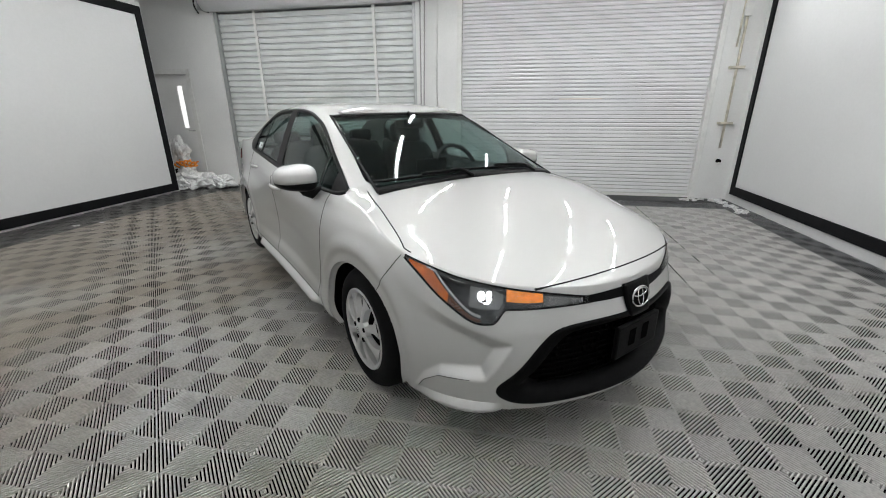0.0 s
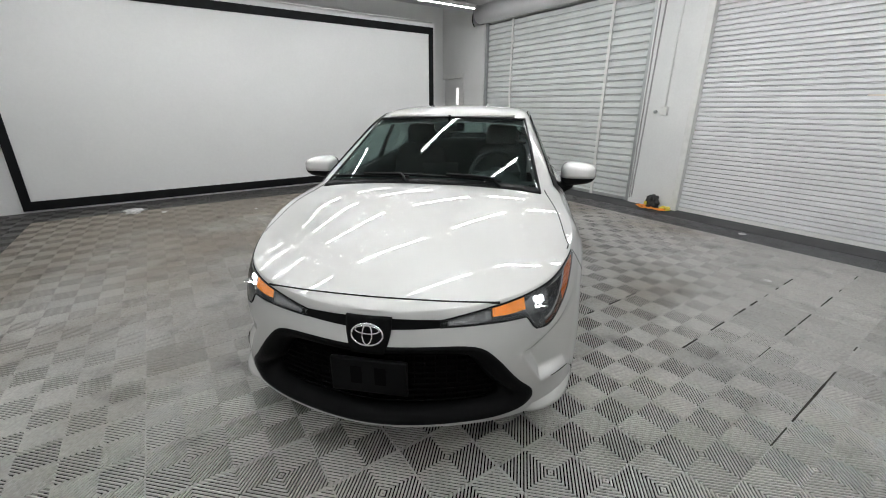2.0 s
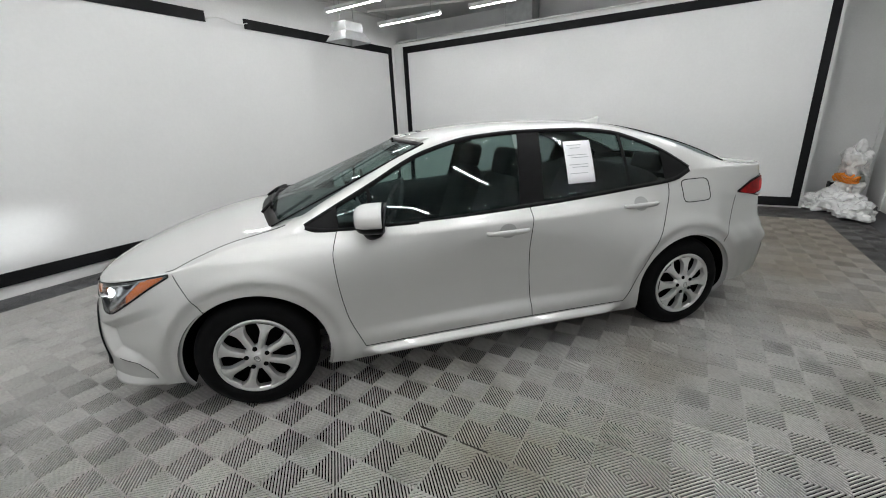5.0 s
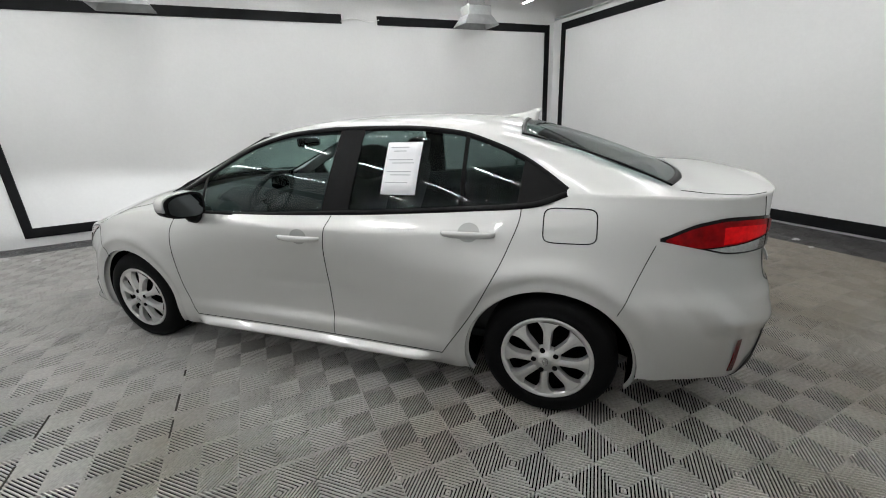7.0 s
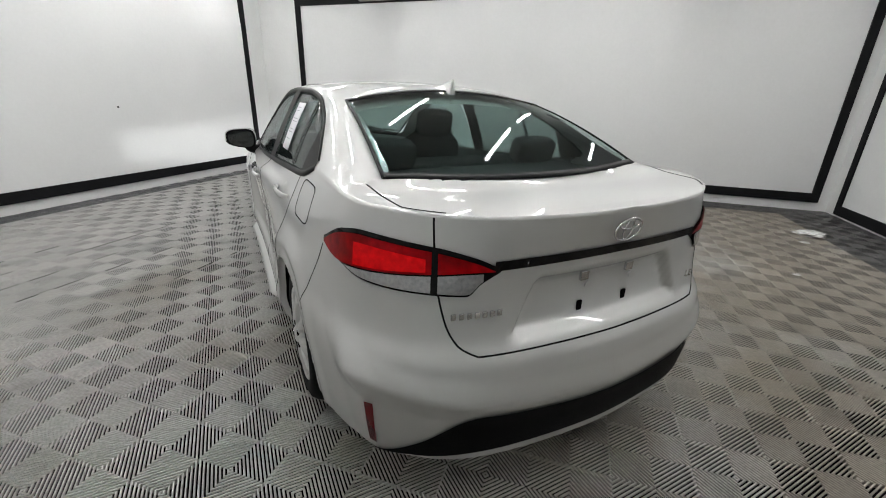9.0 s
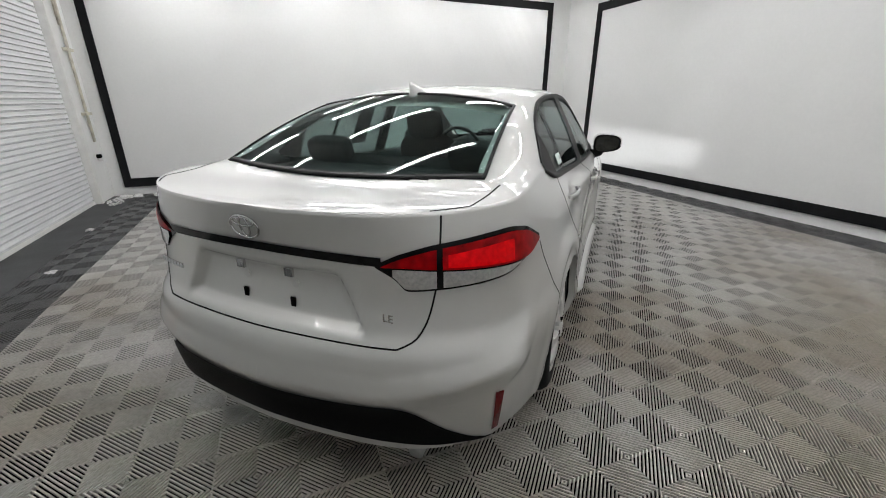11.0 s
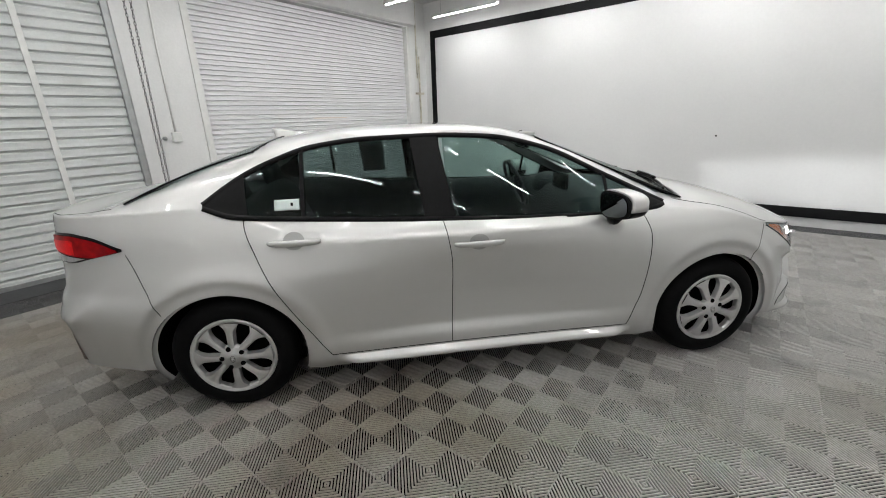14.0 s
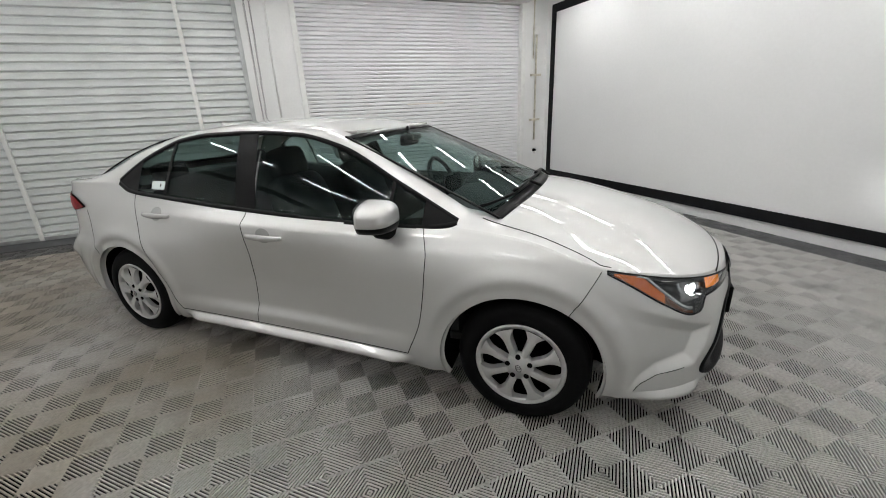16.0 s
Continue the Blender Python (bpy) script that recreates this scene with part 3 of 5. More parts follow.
def add_quads(grid, norms, which, skip, snap=None):
    rows, cols = grid.shape[:2]
    pts = grid.copy()
    inside = np.zeros((rows, cols), bool)
    if snap is not None:
        for cy, cz, ry, rz in ARCH:
            q = ((pts[..., 1] - cy) / ry) ** 2 + ((pts[..., 2] - cz) / rz) ** 2
            hit = (q < 1) & (pts[..., 0] > 0.55)
            inside |= hit
            f = 1 / np.sqrt(np.maximum(q, 1e-6))
            near = hit & (q > 0.72)
            pts[..., 1] = np.where(near, cy + (pts[..., 1] - cy) * f, pts[..., 1])
            pts[..., 2] = np.where(near, cz + (pts[..., 2] - cz) * f, pts[..., 2])
    for i in range(rows - 1):
        for j in range(cols - 1):
            idx = ((i, j), (i + 1, j), (i + 1, j + 1), (i, j + 1))
            if all(inside[q] for q in idx):
                continue
            c = sum(grid[q] for q in idx) / 4
            if skip(*c, i, j):
                continue
            nm = which(*c)
            for sgn in (1, -1):
                if sgn < 0 and nm in ("fender", "front_door", "rear_door", "rocker_panel", "quarter_panel"):
                    key = (nm, -1)
                else:
                    key = (nm, 1)
                store = panels.setdefault(key, ([], [], [], {}))
                face = []
                for q in idx:
                    tag = (id(grid), q, sgn)
                    if tag not in store[3]:
                        store[3][tag] = len(store[0])
                        store[0].append((sgn * pts[q][0], pts[q][1], pts[q][2]))
                        store[2].append((sgn * norms[q][0], norms[q][1], norms[q][2]))
                    face.append(store[3][tag])
                store[1].append(face if sgn > 0 else face[::-1])


def skip_side(x, y, z, i, j):
    if y < -1.6 and bool(in_grille(x, z)):
        return True
    if -1.0 < y < 1.38 and x > 0.5 and z > float(dlo_lo(y)) + 0.001:
        return True
    return y < -1.5 and in_headlight(float(side_a[i] + side_a[i + 1]) / 2, z)


HL_A0, HL_A1 = float(a_of_front(0.27)), float(a_of_y(-1.70))
hl_hi = Curve1((HL_A0, 0.672), (float(a_of_front(0.45)), 0.706), (float(a_of_front(0.62)), 0.733), (float(a_of_front(0.75)), 0.757), (HL_A1, 0.795))
hl_lo = Curve1((HL_A0, 0.650), (float(a_of_front(0.45)), 0.652), (float(a_of_front(0.595)), 0.652), (float(a_of_front(0.632)), 0.597), (float(a_of_front(0.668)), 0.592), (float(a_of_front(0.755)), 0.650), (HL_A1 - 0.1, 0.735), (HL_A1, 0.785))


def in_headlight(a, z):
    return HL_A0 + 0.02 < a < HL_A1 - 0.02 and float(hl_lo(a)) + 0.012 < z < float(hl_hi(a)) - 0.012


def skip_top(x, y, z, i, j):
    ax = abs(x)
    xr = float(rail_at(y)[0])
    if -1.35 < y < -0.3 and ax < xr - 0.065 and y > float(ws_base(min(ax, 0.72))) + 0.02 and y < float(ws_top(min(ax, 0.6))) - 0.015:
        return True
    if 1.1 < y < 1.98 and ax < xr - 0.065 and y > float(rg_top(min(ax, 0.6))) + 0.015 and y < float(rg_base(min(ax, 0.62))) - 0.02:
        return True
    if -1.0 < y < 1.38 and z < float(dlo_hi(y)) - 0.006 and z > float(dlo_lo(y)) + 0.001 and ax > 0.5:
        return True
    return False


add_quads(SIDE, NORM_S, panel_of_side, skip_side, snap=True)
add_quads(TOP, NORM_T, panel_of_top, skip_top)
for (nm, sgn), (v, f, n, _) in panels.items():
    link(nm, mesh_from(nm, v, f, PAINT, True, n), car)


def patch(name, pts, mat, parent, label="", flip=False, mirror=False, thick=0.0):
    """A sheet from a grid of points; mirrored to the other side where asked."""
    r, c = pts.shape[:2]
    v = pts.reshape(-1, 3).copy()
    if mirror:
        v[:, 0] *= -1
    ob = link(name, mesh_from(name, v, grid_faces(r, c, flip != mirror), mat), parent, label)
    if thick:
        s = ob.modifiers.new("thickness", "SOLIDIFY")
        s.thickness, s.offset = thick, -1
    return ob


def ribbon(name, pts, width, mat, parent, out, mirror=False, label=""):
    """A narrow raised strip along points; out: outward normals."""
    p = np.asarray(pts, float)
    n = np.asarray(out, float)
    n = n / np.linalg.norm(n, axis=-1, keepdims=True)
    d = np.gradient(p, axis=0)
    s = np.cross(d, n)
    s = s / np.maximum(np.linalg.norm(s, axis=-1, keepdims=True), 1e-9) * width / 2
    g = np.stack((p - s - n * 0.006, p - s + n * 0.0012, p + s + n * 0.0012, p + s - n * 0.006), 1)
    return patch(name, g, mat, parent, label, mirror=mirror)


def side_normal(a, z):
    e = 0.004
    d1 = side(a + e, z) - side(a - e, z)
    d2 = side(a, z + e) - side(a, z - e)
    n = np.cross(d1, d2)
    return n / np.linalg.norm(n, axis=-1, keepdims=True)


def seam_on_side(name, a, z, width=0.004, mat=SEAM):
    for m in (False, True):
        ribbon(name, side(a, z), width, mat, car, side_normal(a, z), mirror=m)


for f, top in ((seam_front_door, 0.93), (seam_mid_door, 0.955), (seam_rear_door, 1.02)):
    z = np.linspace(DOOR_FOOT, top, 40)
    seam_on_side("door_gap", a_of_y(f(z)), z)
y = np.linspace(float(seam_front_door(DOOR_FOOT)), float(seam_rear_door(DOOR_FOOT)), 60)
seam_on_side("door_gap", a_of_y(y), np.full(60, DOOR_FOOT))
z = np.linspace(0.60, 0.79, 14)
seam_on_side("bumper_gap", a_of_y(-1.685 + (0.80 - z) * 0.66), z, 0.003)
z = np.linspace(0.58, 0.875, 14)
seam_on_side("bumper_gap", a_of_y(1.765 - (0.88 - z) * 0.44), z, 0.003)


def crown_normal(x, y):
    e = 0.004
    d1, d2 = crown(x + e, y) - crown(x - e, y), crown(x, y + e) - crown(x, y - e)
    n = np.cross(d1, d2)
    return n / np.linalg.norm(n, axis=-1, keepdims=True)


def top_seam(name, x, y, width=0.005, both=True):
    for m in ((False, True) if both else (False,)):
        ribbon(name, crown(x, y), width, SEAM, car, crown_normal(x, y), mirror=m)


# hood outline
x = np.linspace(-0.47, 0.47, 60)
yh = -2.195 + 0.30 * x * x
ribbon("hood_gap", crown(x, yh), 0.006, SEAM, car, crown_normal(x, yh))
y = np.linspace(-1.70, -1.13, 40)
top_seam("hood_gap", np.minimum(hood_edge(y), 0.985 * shoulder_at(y)[0]), y)
y = np.linspace(1.84, 2.165, 24)
top_seam("lid_gap", np.minimum(float(lid_x(1.06)) + (2.2 - y) * 0.08, 0.97 * shoulder_at(y)[0]), y)
z = np.linspace(0.655, 1.045, 40)
seam_on_side("lid_gap", a_of_rear(np.minimum(lid_x(z), 0.83)), z, 0.0055)
x = np.linspace(0, float(lid_x(0.655)), 20)
seam_on_side("lid_gap", a_of_rear(x), np.full(20, 0.655), 0.0055)

# wheel arches: painted lip and dark liner
for cy, cz, ry, rz in ARCH:
    ang = np.linspace(math.radians(-22), math.radians(202), 60)
    yy, zz = cy + ry * np.cos(ang), cz + rz * np.sin(ang)
    edge = side(a_of_y(yy), zz)
    for m in (False, True):
        lipp = np.stack((edge, edge - np.array((0.03, 0, 0)), np.stack((edge[:, 0] - 0.03, cy + (ry - 0.012) * np.cos(ang), cz + (rz - 0.012) * np.sin(ang)), -1)), 1)
        patch("arch_lip", lipp, PAINT, car, mirror=m)
        deep = np.stack((np.full(60, 0.50), cy + (ry + 0.03) * np.cos(ang), cz + (rz + 0.02) * np.sin(ang)), -1)
        hub = np.stack((np.full(60, 0.50), np.full(60, cy), np.full(60, cz)), -1)
        patch("arch_liner", np.stack((edge - np.array((0.032, 0, 0)), deep, hub), 1), LINER, car, mirror=m)
part("underbody", boxes(((-0.5, -2.0, 0.21), (0.5, -1.76, 0.25)), ((-0.74, -0.95, 0.19), (0.74, 0.95, 0.23)), ((-0.5, 1.76, 0.24), (0.5, 2.05, 0.28)), ((-0.5, -1.8, 0.19), (0.5, 1.8, 0.3))), LINER, car)

# glass
k = np.linspace(-1, 1, 41)
def glass_form(base, top, margin):
    """A smooth pane: straight from edge to edge, bowed evenly both ways."""
    def edge(fn, q):
        yc, ye = float(fn(0.0)), float(fn(0.58))
        xe = float(rail_at(ye)[0]) - margin
        pc, pe = crown(0.0, yc), crown(xe, ye)
        return np.array((q * xe, yc + (ye - yc) * q * q, pc[2] + (pe[2] - pc[2]) * q * q))
    mid_y = (float(base(0.0)) + float(top(0.0))) / 2
    mid_z = (edge(base, 0)[2] + edge(top, 0)[2]) / 2
    bow = float(zc_of(mid_y)) - mid_z

    def at(q, t, out=0.004):
        p = edge(base, q) * (1 - t) + edge(top, q) * t
        return p + np.array((0, 0, 4 * t * (1 - t) * bow + out))
    return at


def glass_sheet(name, base, top, margin, mat, rows=24):
    f = glass_form(base, top, margin)
    g = [[f(q, t) for q in k] for t in np.linspace(0, 1, rows)]
    return patch(name, np.array(g), mat, car, thick=0.004, flip=True)


windshield = glass_sheet("windshield", ws_base, ws_top, 0.045, GLASS)
rear_glass = glass_sheet("rear_window", rg_top, rg_base, 0.045, GLASS)
yy = np.linspace(-0.78, 1.30, 70)
def side_glass(name, y0, y1, mat):
    for m in (False, True):
        y = np.linspace(y0, y1, 30)
        t = np.linspace(0, 1, 10)
        g = np.array([[flank(q, float(dlo_lo(q)) + (float(dlo_hi(q)) - float(dlo_lo(q))) * w, -0.004) for w in t] for q in y])
        patch(name, g, mat, car, mirror=m, thick=0.004)


def side_black(name, curve0, curve1, mat=BLACK_TRIM, out=0.002, n=24):
    """A black field between two y(t) edges, from sill to top of the window band."""
    for m in (False, True):
        t = np.linspace(0, 1, 14)
        g = []
        for s in np.linspace(0, 1, n):
            line = []
            for w in t:
                q = curve0(w) + (curve1(w) - curve0(w)) * s
                z0, z1 = float(dlo_lo(q)), float(dlo_hi(q))
                line.append(flank(q, z0 + (z1 - z0) * w, out))
            g.append(line)
        patch(name, np.array(g), mat, car, mirror=m)


side_glass("front_quarter_glass", -0.88, -0.68, GLASS)
side_glass("front_door_glass", -0.69, 0.20, GLASS)
side_glass("rear_door_glass", 0.30, 0.93, GLASS_DARK)
side_glass("rear_quarter_glass", 0.92, 1.23, GLASS_DARK)
side_black("sail_trim", lambda w: -1.03, lambda w: -0.86 + 0.0 * w)
side_black("pillar_trim", lambda w: 0.165 + 0.065 * w, lambda w: 0.325 + 0.05 * w)
side_black("sail_trim", lambda w: 1.19 + 0.02 * w, lambda w: 1.40)
side_black("glass_divider", lambda w: -0.695, lambda w: -0.675, n=3)
side_black("glass_divider", lambda w: 0.92 - 0.0 * w, lambda w: 0.94, n=3)
yy = np.linspace(-1.03, 1.40, 120)
for m in (False, True):
    for fn, off, w in ((dlo_lo, 0.0, 0.026), (dlo_hi, 0.0, 0.025)):
        p = flank(yy, fn(yy) + off, 0.002)
        nrm = np.tile((0.9, 0, 0.35), (len(yy), 1))
        ribbon("window_trim", p, w, BLACK_TRIM, car, nrm, mirror=m)
# black edge of the windscreens
for name, base, top, wb, wt in (("windshield_edge", ws_base, ws_top, 0.055, 0.030), ("rear_window_edge", rg_top, rg_base, 0.020, 0.030)):
    f = glass_form(base, top, 0.045)
    s = np.linspace(-1, 1, 50)
    for t, wd in ((0.02, wb), (0.98, wt)):
        p = np.array([f(q, t, 0.0055) for q in s])
        ribbon(name, p, wd, BLACK_TRIM, car, np.tile((0, -0.4 if base is ws_base else 0.4, 0.9), (50, 1)))
    t = np.linspace(0, 1, 40)
    p = np.array([f(1.0, q, 0.0055) for q in t])
    for m in (False, True):
        ribbon(name, p, 0.013, BLACK_TRIM, car, np.tile((0.25, -0.4 if base is ws_base else 0.4, 0.85), (40, 1)), mirror=m)


# ---- the car: lamps, grille, trim ----
def lens(name, a, lo_f, hi_f, out, mat, parent, label="", rows=8, mirror=False, thick=0.0):
    """A sheet on the side skin between two height curves."""
    g = []
    for q in a:
        z0, z1 = float(lo_f(q)), float(hi_f(q))
        g.append(side(q, np.linspace(z0, z1, rows), out))
    return patch(name, np.array(g), mat, parent, label, mirror=mirror, thick=thick)


def edge_ribbon(name, a, zf, width, mat, parent, out=0.003, mirror=False):
    z = zf(a)
    return ribbon(name, side(a, z, out), width, mat, parent, side_normal(a, z), mirror=mirror)


def bowl(name, a, lo_f, hi_f, depth, mat, parent, label="", mirror=False):
    """A shell that lies on the skin along its edge and sinks behind it."""
    g = []
    for q in a:
        z0, z1 = float(lo_f(q)), float(hi_f(q))
        z = z0 + (z1 - z0) * np.array((0, 0.1, 0.22, 0.32, 0.42, 0.5, 0.58, 0.68, 0.78, 0.9, 1))
        near = np.minimum(np.minimum(z - z0, z1 - z), min(q - a[0], a[-1] - q))
        g.append(np.array([side(q, zz, 0.0012 - depth * float(smoothstep(0.020, 0.034, e))) for zz, e in zip(z, near)]))
    return patch(name, np.array(g), mat, parent, label, mirror=mirror)


a_in, a_lamp, a_amb = float(a_of_front(0.50)), float(a_of_front(0.66)), float(a_of_front(0.71))
for m in (False, True):
    a = np.linspace(HL_A0, HL_A1, 60)
    hl = bowl("headlight", a, hl_lo, hl_hi, 0.030, HOUSING, car, "clear wraparound headlight, lit", mirror=m)
    lens("lamp_lens", a, hl_lo, hl_hi, 0.0045, LENS, hl, mirror=m).visible_shadow = False
    # turn signal, in the narrow inner arm
    lens("turn_signal", np.linspace(float(a_of_front(0.465)), float(a_of_front(0.595)), 14), lambda q: hl_lo(q) + 0.022 + 0.012 * smoothstep(a_in, a_lamp, q), lambda q: hl_hi(q) - 0.004, 0.0026, AMBER, hl, "amber turn signal lens", mirror=m)
    lens("inner_bar", np.linspace(HL_A0 + 0.01, float(a_of_front(0.46)), 10), lambda q: hl_lo(q) + 0.006, lambda q: hl_hi(q) - 0.010, 0.0026, SMOKED_LENS, hl, mirror=m)
    # amber side marker along the lower outer edge, with a pale light guide above it
    a = np.linspace(float(a_of_front(0.67)), HL_A1 - 0.03, 24)
    lens("side_marker", a[9:], lambda q: hl_lo(q) + 0.006, lambda q: np.minimum(hl_lo(q) + 0.018 + 0.045 * smoothstep(a[0], a[-1] - 0.08, q), hl_hi(q) - 0.006), 0.0026, AMBER_DARK, hl, "amber side marker strip", rows=4, mirror=m)
    lens("marker_foot", a[:10], lambda q: hl_lo(q) + 0.006, lambda q: np.minimum(hl_lo(q) + 0.018 + 0.045 * smoothstep(a[0], a[-1] - 0.08, q), hl_hi(q) - 0.006), 0.0026, BROWN_LENS, hl, "dark brown lower marker lens", rows=4, mirror=m)
    lens("light_guide", a[:-6], lambda q: np.minimum(hl_lo(q) + 0.024 + 0.045 * smoothstep(a[0], a[-1] - 0.08, q), hl_hi(q) - 0.010), lambda q: np.minimum(hl_lo(q) + 0.034 + 0.045 * smoothstep(a[0], a[-1] - 0.08, q), hl_hi(q) - 0.003), 0.0026, CLEAR_LENS, hl, rows=3, mirror=m)
    sx = -1 if m else 1
    # a silver bowl with two lit blocks side by side
    bowl_a = np.linspace(float(a_of_front(0.605)), float(a_of_front(0.705)), 14)
    lens("reflector", bowl_a, lambda q: np.maximum(hl_lo(q) + 0.012, 0.645), lambda q: hl_hi(q) - 0.010, -0.012, SMOKED_LENS, hl, "silver reflector bowl", mirror=m)
    for q_, z_, w_, h_ in ((a_lamp + 0.018, 0.692, 0.015, 0.019), (a_lamp - 0.014, 0.700, 0.011, 0.012), (a_lamp - 0.004, 0.672, 0.016, 0.009)):
        p = side(np.array([q_]), np.array([z_]), -0.010)[0]
        n = side_normal(np.array([q_]), np.array([z_]))[0]
        bm = bmesh.new()
        bmesh.ops.create_uvsphere(bm, u_segments=16, v_segments=10, radius=1.0)
        bm.transform(Matrix.Translation((sx * p[0], p[1], p[2])) @ Vector((sx * n[0], n[1], n[2])).to_track_quat("Z", "Y").to_matrix().to_4x4() @ Matrix.Diagonal((w_, h_, 0.008, 1)))
        part("projector", bm, LAMP_LIT, hl, "lit projector lamp", smooth=True)
    a = np.linspace(HL_A0, HL_A1, 60)
    edge_ribbon("lamp_edge", a, hl_hi, 0.007, BLACK_TRIM, hl, mirror=m)
    edge_ribbon("lamp_edge", a, hl_lo, 0.007, BLACK_TRIM, hl, mirror=m)


def front_sheet(name, xs, zlo, zhi, out, mat, parent, rows=6, label=""):
    g = []
    for q in xs:
        col = side(float(a_of_front(abs(q))), np.linspace(zlo(q), zhi(q), rows), out)
        col[:, 0] *= 1 if q >= 0 else -1
        g.append(col)
    return patch(name, np.array(g), mat, parent, label)


def rear_sheet(name, xs, zlo, zhi, out, mat, parent, rows=6, label=""):
    g = []
    for q in xs:
        col = side(float(a_of_rear(abs(q))), np.linspace(zlo(q), zhi(q), rows), out)
        col[:, 0] *= 1 if q >= 0 else -1
        g.append(col)
    return patch(name, np.array(g), mat, parent, label, flip=True)


# upper strip and emblem shield
front_sheet("upper_grille", np.linspace(-0.30, 0.30, 40), lambda q: 0.640 + 0.03 * abs(q), lambda q: 0.686 - 0.03 * abs(q), 0.004, BLACK_PLASTIC, car, label="narrow black mesh grille strip")
shield_w = Curve1((0.555, 0.062), (0.60, 0.078), (0.665, 0.088), (0.695, 0.088))
g = []
for z in np.linspace(0.556, 0.692, 10):
    h = float(shield_w(z))
    row = []
    for q in np.linspace(-h, h, 12):
        pnt = side(float(a_of_front(abs(q))), z, 0.012)
        row.append((q, pnt[1], pnt[2]))
    g.append(row)
patch("emblem_plate", np.array(g), BLACK_PLASTIC, car, thick=0.012, flip=True)


def ring(bm, rx, rz, r, steps=40, dx=0.0, dz=0.0):
    tube(bm, [(dx + rx * math.cos(q), 0, dz + rz * math.sin(q)) for q in (2 * math.pi * k / steps for k in range(steps))], r, 6, closed=True)


def emblem(loc, lean, size):
    bm = bmesh.new()
    ring(bm, 0.068, 0.046, 0.0048)
    ring(bm, 0.021, 0.042, 0.0038, 30)
    ring(bm, 0.052, 0.017, 0.0038, 30, 0, 0.020)
    bm.transform(Matrix.Translation(loc) @ Matrix.Rotation(lean, 4, "X") @ Matrix.Scale(size, 4))
    part("emblem", bm, CHROME, car, "chrome oval emblem", smooth=True)


emblem((0, float(side(0.0, 0.628, 0.018)[1]), 0.628), math.radians(-14), 0.88)

# lower grille: recessed mesh, slats and a broad black surround
loop = [(x, z) for x, z in GR] + [(-x, z) for x, z in GR[-2:0:-1]]
loop_s = []
for k in range(len(loop)):
    p0, p1 = np.array(loop[k]), np.array(loop[(k + 1) % len(loop)])
    for t in (0, 0.25, 0.5, 0.75):
        loop_s.append(p0 + (p1 - p0) * t)
loop_s = np.array(loop_s)
for _ in range(3):
    loop_s = 0.5 * loop_s + 0.25 * (np.roll(loop_s, 1, 0) + np.roll(loop_s, -1, 0))


def front_point(x, z, out):
    p = side(float(a_of_front(abs(x))), z, out)
    return (p[0] if x >= 0 else -p[0], p[1], p[2])


g = []
for x, z in np.vstack((loop_s, loop_s[:1])):
    cx, cz = 0.0, 0.415
    tx, tz = cx + (x - cx) * 0.84, cz + (z - cz) * (0.72 if z < cz else 0.86)
    g.append([front_point(x * 1.012, cz + (z - cz) * 1.03, -0.004), front_point(x, z, 0.008), front_point(x * 0.97, cz + (z - cz) * 0.96, 0.006), front_point(x * 0.90, cz + (z - cz) * 0.87, 0.003), front_point(tx, tz, -0.035), front_point(tx * 0.98, tz, -0.075)])
patch("grille_surround", np.array(g), BLACK_PLASTIC, car, "wide black lower grille surround")
g = []
for x, z in np.vstack((loop_s, loop_s[:1])):
    g.append([front_point(x * t, 0.415 + (z - 0.415) * t, -0.072) for t in (0.85, 0.6, 0.3, 0.02)])
patch("grille_back", np.array(g), LINER, car)
for k in range(10):
    z = 0.312 + k * 0.025
    half = float(np.interp(z, (0.30, 0.36, 0.44, 0.56), (0.45, 0.49, 0.43, 0.34)))
    bm = bmesh.new()
    tube(bm, [front_point(q, z, -0.060) for q in np.linspace(-half, half, 24)], 0.0045, 6)
    part("grille_slat", bm, LINER, car, smooth=True)
for k in range(-9, 10):
    bm = bmesh.new()
    tube(bm, [front_point(k * 0.042 + (0.001 if k == 0 else 0), z, -0.062) for z in (0.31, 0.42, 0.54)], 0.004, 5)
    part("grille_bar", bm, LINER, car, smooth=True)
# painted chin under the grille
yp = float(side(0.0, 0.455, -0.008)[1])
bm = boxes(((-0.150, yp - 0.010, 0.382), (0.150, yp + 0.012, 0.528)), bevel=0.008)
plate = part("plate_bracket", bm, BLACK_PLASTIC, car, "black empty number plate bracket")
for x in (-0.047, 0.047):
    part("slot", boxes(((x - 0.022, yp - 0.0125, 0.425), (x + 0.022, yp - 0.0095, 0.498)), bevel=0.001), LINER, plate)

# dipped beams: a small lamp at the front of each headlight
for sx in (-1, 1):
    p = side(np.array([a_lamp]), np.array([0.688]), 0.008)[0]
    lamp = bpy.data.lights.new("headlight_beam", "SPOT")
    lamp.energy, lamp.color = 95, (0.95, 0.98, 1.0)
    lamp.spot_size, lamp.spot_blend, lamp.shadow_soft_size = radians(96), 0.5, 0.0012
    ob = new("headlight_beam", lamp)
    ob.parent = car
    ob.matrix_basis = look((sx * p[0], p[1], 0.688), (sx * p[0], p[1] - 3.0, 0.60))
    # plates added close above and below the lamp, only to trim its beam
    part("beam_shade", boxes(((sx * p[0] - 0.022, p[1] - 0.022, 0.6893), (sx * p[0] + 0.022, p[1] + 0.012, 0.6903))), CHROME, car)
    part("beam_shade", boxes(((sx * p[0] - 0.022, p[1] - 0.022, 0.6833), (sx * p[0] + 0.022, p[1] + 0.012, 0.6843))), CHROME, car)

